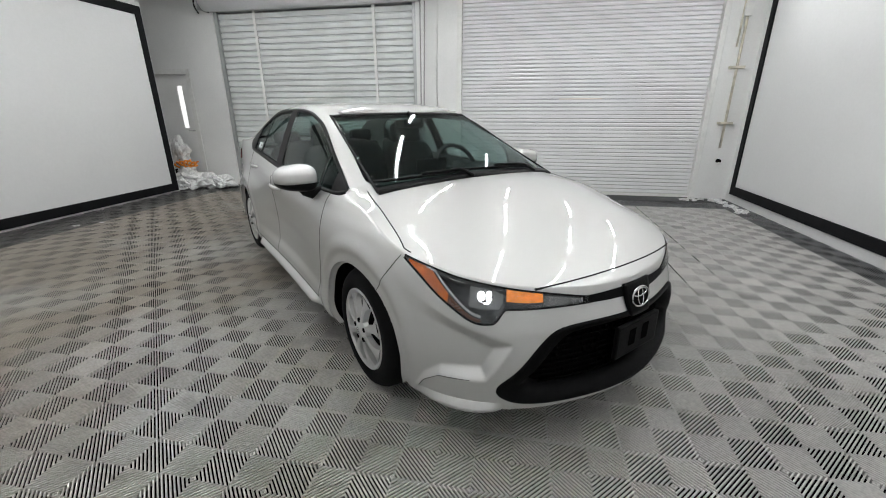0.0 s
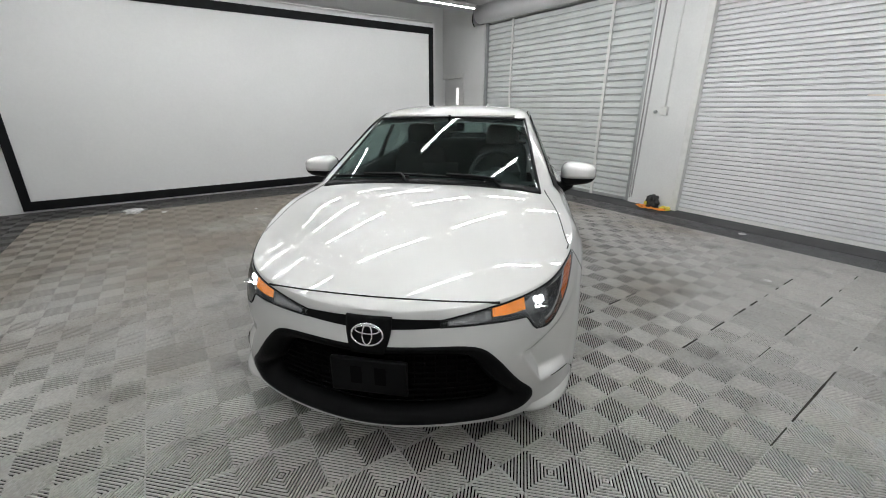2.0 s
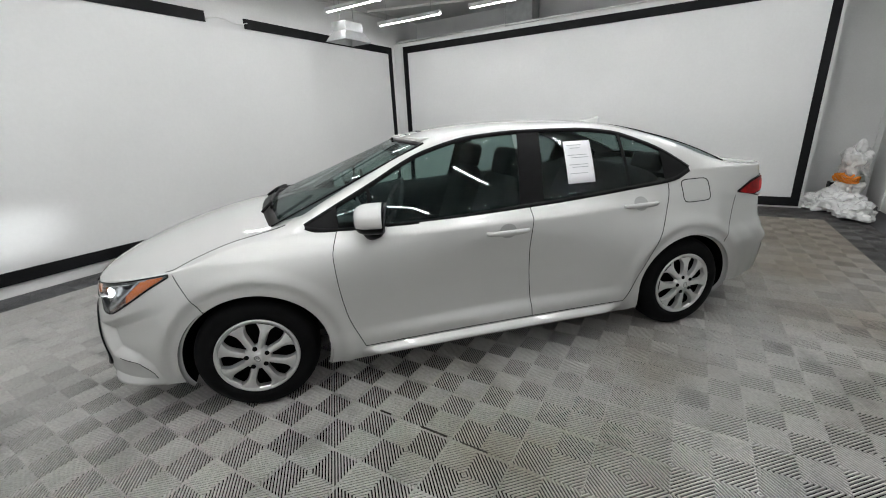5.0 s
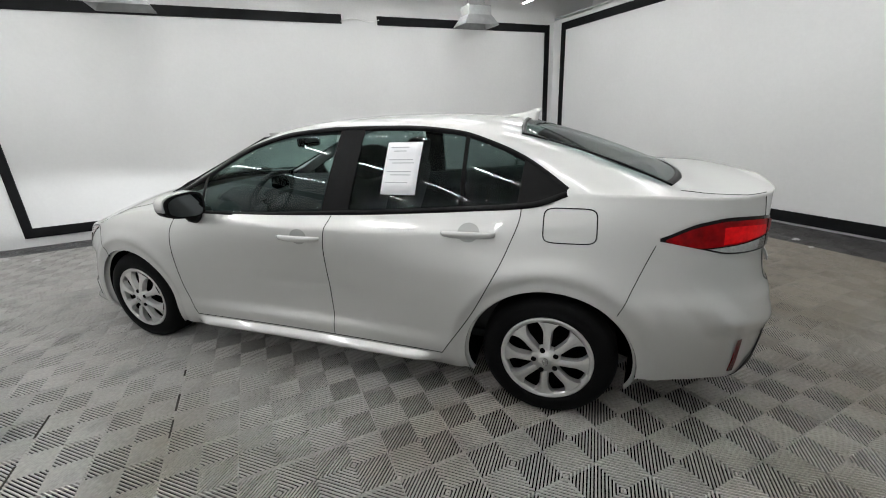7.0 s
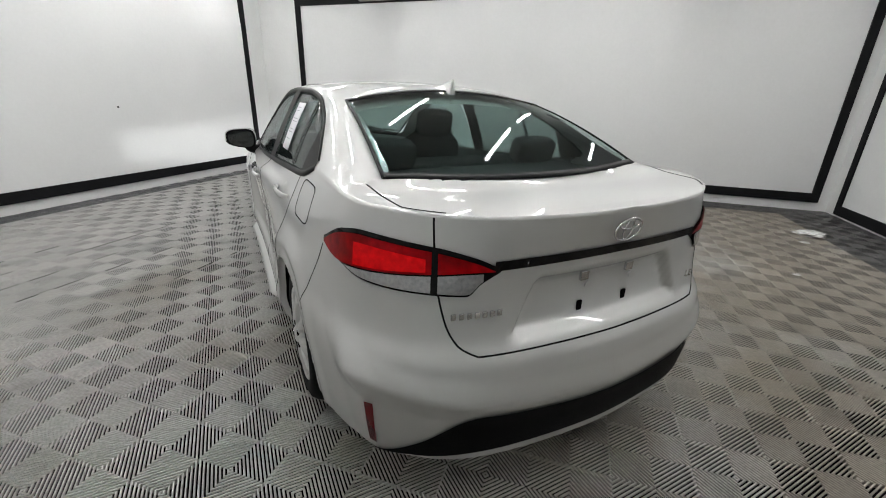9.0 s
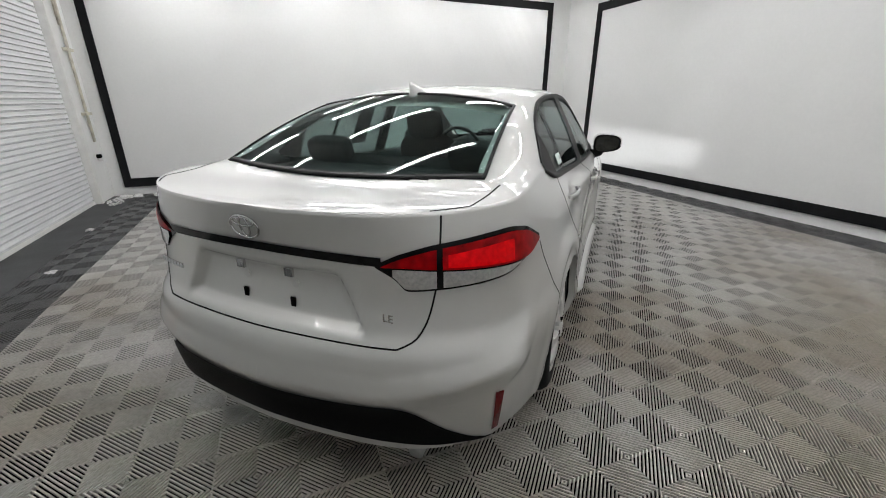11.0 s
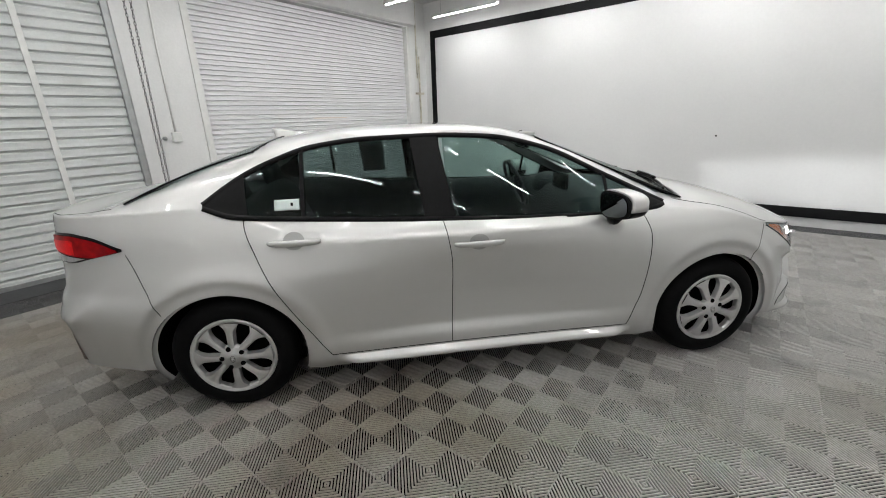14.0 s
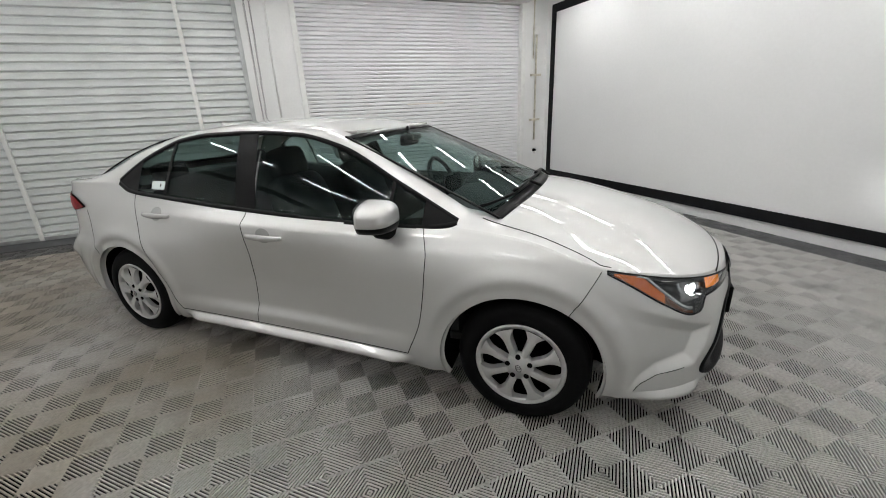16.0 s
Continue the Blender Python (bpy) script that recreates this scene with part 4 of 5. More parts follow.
# ---- tail ----
TL_A0 = float(a_of_y(1.775))
TL_A1 = float(a_of_rear(0.42))
TL_AS = float(a_of_rear(0.615))
aR = lambda x: float(a_of_rear(x))
aY = lambda y: float(a_of_y(y))
tl_hi = Curve1((TL_A0, 0.905), (aY(1.93), 0.968), (aY(2.05), 0.985), (TL_AS, 0.968), (aR(0.5), 0.940), (TL_A1, 0.905))
tl_lo = Curve1((TL_A0, 0.893), (aY(1.93), 0.865), (aY(2.05), 0.842), (TL_AS, 0.832), (aR(0.52), 0.828), (aR(0.48), 0.862), (TL_A1, 0.895))
tl_mid = Curve1((TL_A0, 0.8935), (aY(1.93), 0.868), (aY(2.03), 0.874), (TL_AS, 0.892), (aR(0.5), 0.897), (TL_A1, 0.8955))
for m in (False, True):
    a = np.linspace(TL_A0, TL_A1, 60)
    tl = lens("tail_light", a, tl_lo, tl_hi, 0.004, BLACK_GLOSS, car, "red tail light with a clear lower lens, lit", mirror=m)
    outer, inner = np.linspace(TL_A0 + 0.02, TL_AS - 0.012, 30), np.linspace(TL_AS + 0.008, TL_A1 - 0.02, 18)
    lens("red_lens", outer, lambda q: tl_mid(q) + 0.003, lambda q: tl_hi(q) - 0.012, 0.010, RED_LENS, tl, mirror=m)
    lens("red_lens", inner, lambda q: tl_mid(q) + 0.003, lambda q: tl_hi(q) - 0.013, 0.010, RED_LENS, tl, mirror=m)
    lens("lit_lens", np.linspace(aY(2.02), TL_AS - 0.030, 12), lambda q: tl_mid(q) + 0.010, lambda q: tl_hi(q) - 0.034, 0.012, RED_LIT, tl, "glowing red tail lamp", mirror=m)
    lens("clear_lens", np.linspace(aY(1.95), TL_AS - 0.014, 18), lambda q: tl_lo(q) + 0.008, lambda q: tl_mid(q) - 0.002, 0.009, CLEAR_LENS, tl, mirror=m)
    lens("clear_lens", np.linspace(TL_AS + 0.008, aR(0.475), 12), lambda q: tl_lo(q) + 0.008, lambda q: tl_mid(q) - 0.002, 0.009, CLEAR_LENS, tl, mirror=m)
    # reflector on the rear face of the corner ridge
    g = [[side(aR(x), z, 0.003) for x in (0.752, 0.761, 0.770)] for z in np.linspace(0.325, 0.485, 12)]
    patch("rear_reflector", np.array(g), RED_REFLECTOR, car, "dark red bumper reflector", mirror=m)
rear_sheet("garnish", np.linspace(-0.44, 0.44, 30), lambda q: 0.908 - 0.02 * abs(q), lambda q: 0.936 - 0.02 * abs(q), 0.006, BLACK_GLOSS, car, 3, "black strip across the trunk lid")
emblem((0, float(side(A_END, 0.985, 0.012)[1]), 0.985), math.radians(-12), 0.80)
rear_sheet("lower_valance", np.linspace(-0.76, 0.76, 70), lambda q: 0.312 - 0.016 * smoothstep(0.45, 0.76, abs(q)), lambda q: 0.452 + 0.020 * smoothstep(0.1, 0.48, abs(q)) - 0.172 * smoothstep(0.46, 0.77, abs(q)), 0.005, BLACK_PLASTIC, car, 6, "black lower bumper valance")
for x in (-0.10, 0.10):
    yr = float(side(aR(abs(x)), 0.73, 0.003)[1])
    part("plate_hole", boxes(((x - 0.009, yr - 0.004, 0.715), (x + 0.009, yr + 0.002, 0.747))), LINER, car)
    part("plate_clip", boxes(((x - 0.016, yr - 0.004, 0.820), (x + 0.016, yr + 0.006, 0.850)), bevel=0.002), CHROME, car)
    bm = bmesh.new()
    bmesh.ops.create_cone(bm, cap_ends=True, segments=16, radius1=0.014, radius2=0.011, depth=0.006, matrix=Matrix.Translation((x - 0.022, yr, 0.800)) @ Matrix.Rotation(math.pi / 2, 4, "X"))
    part("bump_stop", bm, PAINT, car)


def badge(text_bars, x0, z, h, tilt=0.0):
    for k, w in text_bars:
        yb = float(side(aR(abs(x0 + k)), z, 0.003)[1])
        part("badge", boxes(((x0 + k, yb - 0.002, z - h / 2), (x0 + k + w, yb + 0.003, z + h / 2)), bevel=0.001), CHROME, car)


def lettered(word, x, z, size):
    cu = bpy.data.curves.new("badge", "FONT")
    cu.body, cu.size, cu.extrude = word, size, 0.0015
    tmp = bpy.data.objects.new("badge", cu)
    scene.collection.objects.link(tmp)
    me = bpy.data.meshes.new_from_object(tmp.evaluated_get(bpy.context.evaluated_depsgraph_get()))
    bpy.data.objects.remove(tmp)
    me.materials.clear()
    me.materials.append(CHROME)
    yb = float(side(aR(abs(x)), z, 0.006)[1])
    link("badge", me, car, "chrome trim badge", m=Matrix.Translation((x, yb, z)) @ Matrix.Rotation(math.pi, 4, "Z") @ Matrix.Rotation(math.pi / 2, 4, "X"))


lettered("LE", -0.43, 0.735, 0.036)
badge([(0.022 * k, 0.015) for k in range(7)], 0.40, 0.775, 0.018)
bm = bmesh.new()
tube(bm, [(-0.50, 2.02, 0.225), (-0.50, 2.20, 0.222)], 0.028, 16)
part("exhaust_tip", bm, STEEL, car, smooth=True)

# rocker moulding
y = np.linspace(-0.82, 0.84, 50)
g = []
for q in y:
    w = float(smoothstep(-0.82, -0.70, q) * (1 - smoothstep(0.70, 0.84, q)))
    c = side(aY(q), np.array([0.274, 0.258, 0.243, 0.230, 0.210]), 0.0)
    c[:, 0] += np.array((0.0, 0.022, 0.044, 0.042, -0.004)) * w
    g.append(c)
for m in (False, True):
    patch("sill_moulding", np.array(g), PAINT, car, "painted sill moulding", mirror=m, flip=True)
# lower corner lips of the front bumper
for m in (False, True):
    a = np.linspace(float(a_of_front(0.60)), aY(-1.80), 16)
    g = []
    for k, q in enumerate(a):
        w = math.sin(math.pi * (k / 15) ** 0.7)
        c = side(q, np.array([0.262, 0.240, 0.226, 0.222]), 0.0)
        nrm = side_normal(np.array([q]), np.array([0.25]))[0]
        c[:, :2] += np.outer((0.0, 0.024 * w, 0.034 * w, 0.0), nrm[:2])
        g.append(c)
    patch("corner_lip", np.array(g), PAINT, car, mirror=m, flip=True)
    seam_a = np.linspace(0.76, 0.985, 16)
    t = np.linspace(0, 1, 16)
    zl = np.interp(seam_a, (0.70, 0.89, 0.965, 1.015), (0.36, 0.347, 0.30, 0.22))
    ribbon("lip_gap", side(seam_a, zl, 0.001), 0.0018, SEAM, car, side_normal(seam_a, zl), mirror=m)

# door handles, each over a darker disc for the shade of its cup
def handle(y0, y1, z, sgn):
    yc = (y0 + y1) / 2
    n = 15
    bm = bmesh.new()
    rings = []
    for k in range(n):
        t = k / (n - 1)
        y = y0 + (y1 - y0) * t
        base = side(aY(y), z, 0.0)
        lift = 0.026 * math.sin(math.pi * t) ** 0.45 + 0.004
        hh = 0.017 * (0.55 + 0.45 * math.sin(math.pi * t) ** 0.5)
        ctr = Vector((base[0] + lift, y, z))
        rings.append([bm.verts.new(ctr + Vector((0.010 * math.cos(q), 0, hh * math.sin(q)))) for q in (2 * math.pi * s / 10 for s in range(10))])
    for k in range(n - 1):
        for s in range(10):
            bm.faces.new((rings[k][s], rings[k][(s + 1) % 10], rings[k + 1][(s + 1) % 10], rings[k + 1][s]))
    bm.faces.new(rings[0][::-1])
    bm.faces.new(rings[-1])
    if sgn < 0:
        bmesh.ops.scale(bm, vec=(-1, 1, 1), verts=bm.verts)
        bmesh.ops.reverse_faces(bm, faces=bm.faces)
    part("door_handle", bm, PAINT, car, "body-coloured door handle", smooth=True)
    # flat disc on the skin behind the handle; the cup's shade is its colour
    g = []
    for r in (1.0, 0.82, 0.5, 0.02):
        line = []
        for q in np.linspace(0, 2 * math.pi, 25):
            y, zz = yc + 0.052 * r * math.cos(q), z + 0.004 + 0.042 * r * math.sin(q)
            line.append(side(aY(y), zz, 0.0015 if r == 1 else 0.002) - np.array((0.0, 0, 0)))
        g.append(line)
    patch("handle_cup_shade", np.array(g), CUP, car, mirror=sgn < 0)


CUP = material("shaded_cup", (0.33, 0.33, 0.32), rough=0.5, metal=0.4)
for sgn in (1, -1):
    handle(-0.07, 0.19, 0.832, sgn)
    handle(0.85, 1.105, 0.890, sgn)

# fuel door, driver's side
q = np.linspace(0, 2 * math.pi, 61)
sy, sz = 1.425 + 0.112 * np.sign(np.cos(q)) * np.abs(np.cos(q)) ** 0.35, 0.938 + 0.070 * np.sign(np.sin(q)) * np.abs(np.sin(q)) ** 0.35
af = a_of_y(sy)
ribbon("fuel_door_gap", side(af, sz, 0.0), 0.005, SEAM, car, side_normal(af, sz))

# mirrors
def mirror_unit(sgn):
    def shell(lo_z, hi_z, grow):
        bm = bmesh.new()
        bmesh.ops.create_uvsphere(bm, u_segments=28, v_segments=18, radius=1.0)
        for v in bm.verts:
            x, y, z = v.co
            ex = lambda q, p: math.copysign(abs(q) ** p, q)
            x, y, z = ex(x, 0.55), ex(y, 0.6), ex(z, 0.58)
            y = min(y, 0.18)
            taper = 1 - 0.30 * ((x + 1) / 2) ** 1.6
            v.co = (0.112 * x * grow, 0.135 * y * grow * (1 - 0.2 * (x + 1) / 2), 0.082 * z * taper * grow + 0.004 * x)
        for v in bm.verts:
            v.co.z = min(max(v.co.z, lo_z), hi_z)
        bmesh.ops.remove_doubles(bm, verts=bm.verts, dist=0.0005)
        bm.transform(Matrix.Translation((0.912, -0.665, 0.992)) @ Matrix.Rotation(math.radians(-8), 4, "Z"))
        if sgn < 0:
            bmesh.ops.scale(bm, vec=(-1, 1, 1), verts=bm.verts)
            bmesh.ops.reverse_faces(bm, faces=bm.faces)
        return bm
    housing = part("side_mirror", shell(-0.020, 1, 1.0), PAINT, car, "silver door mirror with black underside", smooth=True)
    part("mirror_base", shell(-1, -0.016, 0.985), BLACK_TRIM, housing, smooth=True)
    for nm, grow, dep, mt in (("bezel", 1.0, 0.0, BLACK_TRIM), ("mirror_glass", 0.86, 0.007, MIRROR_GLASS)):
        bm = bmesh.new()
        loop_ = []
        for q in range(28):
            ang = 2 * math.pi * q / 28
            ex = lambda w, p: math.copysign(abs(w) ** p, w)
            cx = ex(math.cos(ang), 0.6)
            loop_.append(bm.verts.new((0.107 * grow * cx, 0.0, 0.079 * grow * ex(math.sin(ang), 0.6) * (1 - 0.28 * ((cx + 1) / 2) ** 1.6) + 0.004 * cx)))
        face = bm.faces.new(loop_)
        up = bmesh.ops.extrude_face_region(bm, geom=[face])
        for v in up["geom"]:
            if isinstance(v, bmesh.types.BMVert):
                v.co.y += 0.010
        bm.transform(Matrix.Translation((0.910, -0.640 + dep, 0.992)) @ Matrix.Rotation(math.radians(-12), 4, "Z") @ Matrix.Rotation(math.radians(-7), 4, "X"))
        if sgn < 0:
            bmesh.ops.scale(bm, vec=(-1, 1, 1), verts=bm.verts)
        bmesh.ops.recalc_face_normals(bm, faces=bm.faces)
        part(nm, bm, mt, housing)
    bm = bmesh.new()
    tube(bm, [(sgn * 0.765, -0.70, 0.905), (sgn * 0.80, -0.70, 0.895), (sgn * 0.85, -0.675, 0.918), (sgn * 0.865, -0.665, 0.945)], 0.040, 12)
    part("mirror_foot", bm, BLACK_TRIM, housing, smooth=True)


for sgn in (1, -1):
    mirror_unit(sgn)

# roof fin
bm = bmesh.new()
rows = []
for t in np.linspace(0, 1, 10):
    y = 0.98 + 0.20 * t
    base = float(zc_of(y)) - 0.004
    h = 0.078 * (t ** 1.3) if t < 0.9 else 0.078 * 0.87
    wv = 0.034 * (1 - 0.6 * t)
    rows.append([bm.verts.new(p) for p in ((-wv, y, base), (-wv * 0.35, y + 0.01 * t, base + h * 0.7), (0, y + 0.02 * t, base + h), (wv * 0.35, y + 0.01 * t, base + h * 0.7), (wv, y, base))])
for a_, b_ in zip(rows, rows[1:]):
    for j in range(4):
        bm.faces.new((a_[j], a_[j + 1], b_[j + 1], b_[j]))
bm.faces.new(rows[-1])
part("roof_fin", bm, PAINT, car, "silver shark-fin aerial", smooth=True)

# wipers and cowl
x = np.linspace(-0.62, 0.62, 40)
g = []
for q in x:
    yb = float(ws_base(abs(q)))
    g.append([crown(q, yb - 0.035, -0.012), crown(q, yb, 0.002), crown(q, yb + 0.06, 0.0075)])
patch("cowl_panel", np.array(g), BLACK_PLASTIC, car, "black cowl under the windshield", flip=True)
for x0, x1 in ((0.42, -0.14), (-0.10, -0.62)):
    bm = bmesh.new()
    pts = [crown(x0 + (x1 - x0) * t, float(ws_base(abs(x0 + (x1 - x0) * t))) + 0.045 + 0.03 * t, 0.022) for t in np.linspace(0, 1, 12)]
    tube(bm, pts, 0.008, 6)
    tube(bm, [crown(x0, float(ws_base(abs(x0))) - 0.01, 0.01)] + [p + np.array((0, 0, 0.014)) for p in pts[1:7]], 0.009, 6)
    part("wiper", bm, BLACK_TRIM, car, smooth=True)

# ---- wheels ----
def wheel(x, y, sgn):
    root = tagged(new("wheel"), "black tyre with a silver eight-spoke wheel cover")
    root.parent = car
    root.matrix_basis = Matrix.Translation((x, y, 0.312)) @ (Matrix.Rotation(math.pi, 4, "Z") if sgn < 0 else Matrix.Identity(4)) @ Matrix.Rotation(0.2 + y, 4, "X")
    bm = bmesh.new()
    R = 0.314
    lathe(bm, [(0.205, 0.0), (0.214, 0.012), (0.235, 0.018), (0.262, 0.017), (0.285, 0.008), (0.302, -0.012), (0.310, -0.030), (R, -0.050), (R, -0.068), (0.308, -0.070), (0.308, -0.076), (R, -0.078), (R, -0.104), (0.308, -0.106), (0.308, -0.112), (R, -0.114), (R, -0.145), (0.302, -0.172), (0.262, -0.195), (0.205, -0.18)], 72)
    part("tyre", bm, RUBBER, root, smooth=True)
    bm = bmesh.new()
    lathe(bm, [(0.20, -0.16), (0.195, -0.06), (0.19, -0.055), (0.0, -0.060)], 40)
    part("rim", bm, LINER, root, "black steel rim", smooth=True)
    # cover: outer ring, eight flat spokes with sloping flanks, hub
    bm = bmesh.new()
    lathe(bm, [(0.212, 0.004), (0.211, 0.012), (0.206, 0.015), (0.193, 0.011), (0.187, 0.004), (0.185, -0.022)], 72)
    part("cover_ring", bm, COVER, root, smooth=False)
    for k in range(8):
        bm = bmesh.new()
        c = 2 * math.pi * k / 8
        g = []
        for t in np.linspace(0, 1, 11):
            r = 0.045 + (0.190 - 0.045) * t
            wv = 0.0140 + 0.0030 * t + 0.030 * max(0.0, (t - 0.55) / 0.45) ** 2.2
            xx = 0.026 - 0.012 * t + 0.006 * math.sin(math.pi * t)
            flank_ = 0.007 * math.sin(math.pi * min(1, t * 1.02)) ** 0.6
            line = []
            for off, dep in ((-wv - flank_, xx - 0.030), (-wv, xx - 0.001), (-wv * 0.35, xx + 0.0015), (wv * 0.35, xx + 0.0005), (wv, xx - 0.003), (wv + 0.003, xx - 0.030)):
                ang = c + math.asin(max(-1, min(1, off / r)))
                line.append(bm.verts.new((dep, r * math.cos(ang), r * math.sin(ang))))
            g.append(line)
        for a_, b_ in zip(g, g[1:]):
            for j in range(5):
                bm.faces.new((a_[j], a_[j + 1], b_[j + 1], b_[j]))
        part("cover_spoke", bm, COVER, root)
    bm = bmesh.new()
    lathe(bm, [(0.070, 0.000), (0.066, 0.022), (0.058, 0.0275), (0.036, 0.0285), (0.031, 0.034), (0.026, 0.036), (0.0, 0.037)], 40)
    hub = part("cover_hub", bm, COVER, root, smooth=True)
    for k in range(5):
        c = 2 * math.pi * k / 5 + 0.3
        bm = bmesh.new()
        bmesh.ops.create_cone(bm, cap_ends=True, segments=12, radius1=0.0125, radius2=0.0125, depth=0.012, matrix=Matrix.Translation((0.0245, 0.053 * math.cos(c), 0.054 * math.sin(c))) @ Matrix.Rotation(math.pi / 2, 4, "Y"))
        part("lug_hole", bm, LINER, hub)
    bm = bmesh.new()
    ring(bm, 0.018, 0.012, 0.0018, 24)
    ring(bm, 0.006, 0.011, 0.0015, 18)
    bm.transform(Matrix.Translation((0.038, 0, 0)) @ Matrix.Rotation(math.pi / 2, 4, "Z"))
    part("hub_emblem", bm, CHROME, hub, smooth=True)
    return root


for y in (-1.35, 1.35):
    wheel(0.828, y, 1)
    wheel(-0.828, y, -1)

# ---- cabin ----
g = []
for y in np.linspace(-0.40, 1.22, 30):
    xr = float(rail_at(y)[0])
    g.append([crown(q * (xr - 0.03), y, -0.035) for q in np.linspace(-1, 1, 16)])
patch("headliner", np.array(g), HEADLINER, car)
for m in (False, True):
    g = []
    for y in np.linspace(-1.0, 1.35, 30):
        zb = float(dlo_lo(y))
        xb = float(flank(y, zb)[0])
        g.append([(xb - 0.012, y, zb + 0.004), (xb - 0.05, y, zb - 0.002), (xb - 0.07, y, zb - 0.15), (xb - 0.06, y, 0.35)])
    patch("door_card", np.array(g), CABIN, car, mirror=m)
part("cabin_floor", boxes(((-0.70, -1.05, 0.30), (0.70, 1.35, 0.34))), CABIN, car)
g = []
for q in np.linspace(-0.68, 0.68, 24):
    yb = float(ws_base(abs(q)))
    zt = float(crown(q, yb + 0.06)[2]) - 0.03
    g.append([(q, yb + 0.03, zt - 0.02), (q, yb + 0.16, zt + 0.005), (q, -0.80, 0.955 + 0.012 * math.cos(q * 4)), (q, -0.72, 0.93), (q, -0.66, 0.80), (q, -0.72, 0.55)])
patch("dashboard", np.array(g), CABIN, car, flip=True)
part("dash_screen", boxes(((-0.13, -0.745, 0.93), (0.11, -0.725, 1.05)), bevel=0.008), BLACK_GLOSS, car)
bm = bmesh.new()
bmesh.ops.create_uvsphere(bm, u_segments=16, v_segments=10, radius=0.2, matrix=Matrix.Translation((0.36, -0.80, 0.90)) @ Matrix.Diagonal((1, 0.6, 0.55, 1)))
part("instrument_hood", bm, CABIN, car, smooth=True)
bm = bmesh.new()
tube(bm, [(0.185 * math.cos(q), 0, 0.185 * math.sin(q)) for q in (2 * math.pi * k / 40 for k in range(40))], 0.016, 8, closed=True)
for q in (0.15, math.pi - 0.15, 1.5 * math.pi):
    tube(bm, [(0.04 * math.cos(q), -0.02, 0.04 * math.sin(q)), (0.18 * math.cos(q), 0, 0.18 * math.sin(q))], 0.014, 6)
bmesh.ops.create_uvsphere(bm, u_segments=14, v_segments=8, radius=0.07, matrix=Matrix.Translation((0, -0.02, 0)) @ Matrix.Diagonal((1, 0.4, 0.9, 1)))
part("steering_wheel", bm, CABIN, car, smooth=True, m=Matrix.Translation((0.36, -0.52, 0.93)) @ Matrix.Rotation(math.radians(-24), 4, "X"))


def cushion(bm, centre, size, rx=0.0, power=0.45):
    made = bmesh.ops.create_uvsphere(bm, u_segments=18, v_segments=12, radius=1.0)
    mat = Matrix.Translation(centre) @ Matrix.Rotation(rx, 4, "X") @ Matrix.Diagonal((*size, 1))
    for v in made["verts"]:
        v.co = mat @ Vector([math.copysign(abs(q) ** power, q) for q in v.co])


def seat(x, y, name="seat", width=0.245):
    root = link(name, None, car)
    bm = bmesh.new()
    cushion(bm, (x, y - 0.08, 0.50), (width, 0.26, 0.09), 0.1)
    part("seat_cushion", bm, SEAT_CLOTH, root, smooth=True)
    bm = bmesh.new()
    cushion(bm, (x, y + 0.24, 0.80), (width - 0.01, 0.075, 0.31), -0.35)
    part("seat_back", bm, SEAT_CLOTH, root, smooth=True)
    bm = bmesh.new()
    cushion(bm, (x, y + 0.36, 1.165), (0.135, 0.055, 0.095), -0.25)
    part("headrest", bm, SEAT_CLOTH, root, smooth=True)
    bm = bmesh.new()
    for dx in (-0.05, 0.05):
        tube(bm, [(x + dx, y + 0.33, 1.0), (x + dx, y + 0.355, 1.13)], 0.007, 6)
    part("headrest_post", bm, CHROME, root, smooth=True)


seat(0.36, -0.10)
seat(-0.36, -0.10)
bm = bmesh.new()
cushion(bm, (0, 0.86, 0.50), (0.62, 0.25, 0.09), 0.05)
bench = part("rear_bench", bm, SEAT_CLOTH, car, smooth=True)
bm = bmesh.new()
cushion(bm, (0, 1.20, 0.78), (0.62, 0.08, 0.30), -0.4)
part("bench_back", bm, SEAT_CLOTH, bench, smooth=True)
for x in (-0.40, 0.40):
    bm = bmesh.new()
    cushion(bm, (x, 1.345, 1.095), (0.125, 0.05, 0.065), -0.3)
    part("headrest", bm, SEAT_CLOTH, bench, smooth=True)
part("parcel_shelf", boxes(((-0.60, 1.33, 1.0), (0.60, 1.86, 1.03))), CABIN, car)
bm = bmesh.new()
cushion(bm, (0, -0.44, 1.265), (0.115, 0.022, 0.034))
tube(bm, [(0, -0.44, 1.28), (0, -0.43, 1.35)], 0.009, 6)
part("rear_view_mirror", bm, BLACK_GLOSS, car, smooth=True)
part("camera_cover", boxes(((-0.06, -0.50, 1.265), (0.06, -0.40, 1.30)), bevel=0.012), CABIN, car)
for x in (-0.30, 0.30):
    part("sun_visor", boxes(((x - 0.17, -0.36, 1.335), (x + 0.17, -0.22, 1.352)), bevel=0.006), HEADLINER, car)

# ---- papers on the glass ----
def sheet_on_flank(name, y0, y1, z0, z1, sgn, mat, skew=0.0, out=0.004, label="", category=""):
    g = []
    for s in np.linspace(0, 1, 6):
        g.append([flank(y0 + (y1 - y0) * s + skew * t, z0 + (z1 - z0) * t, out) for t in np.linspace(0, 1, 6)])
    ob = patch(name, np.array(g), mat, None, label, mirror=sgn < 0, thick=0.0008)
    return tagged(ob, category=category) if category else ob


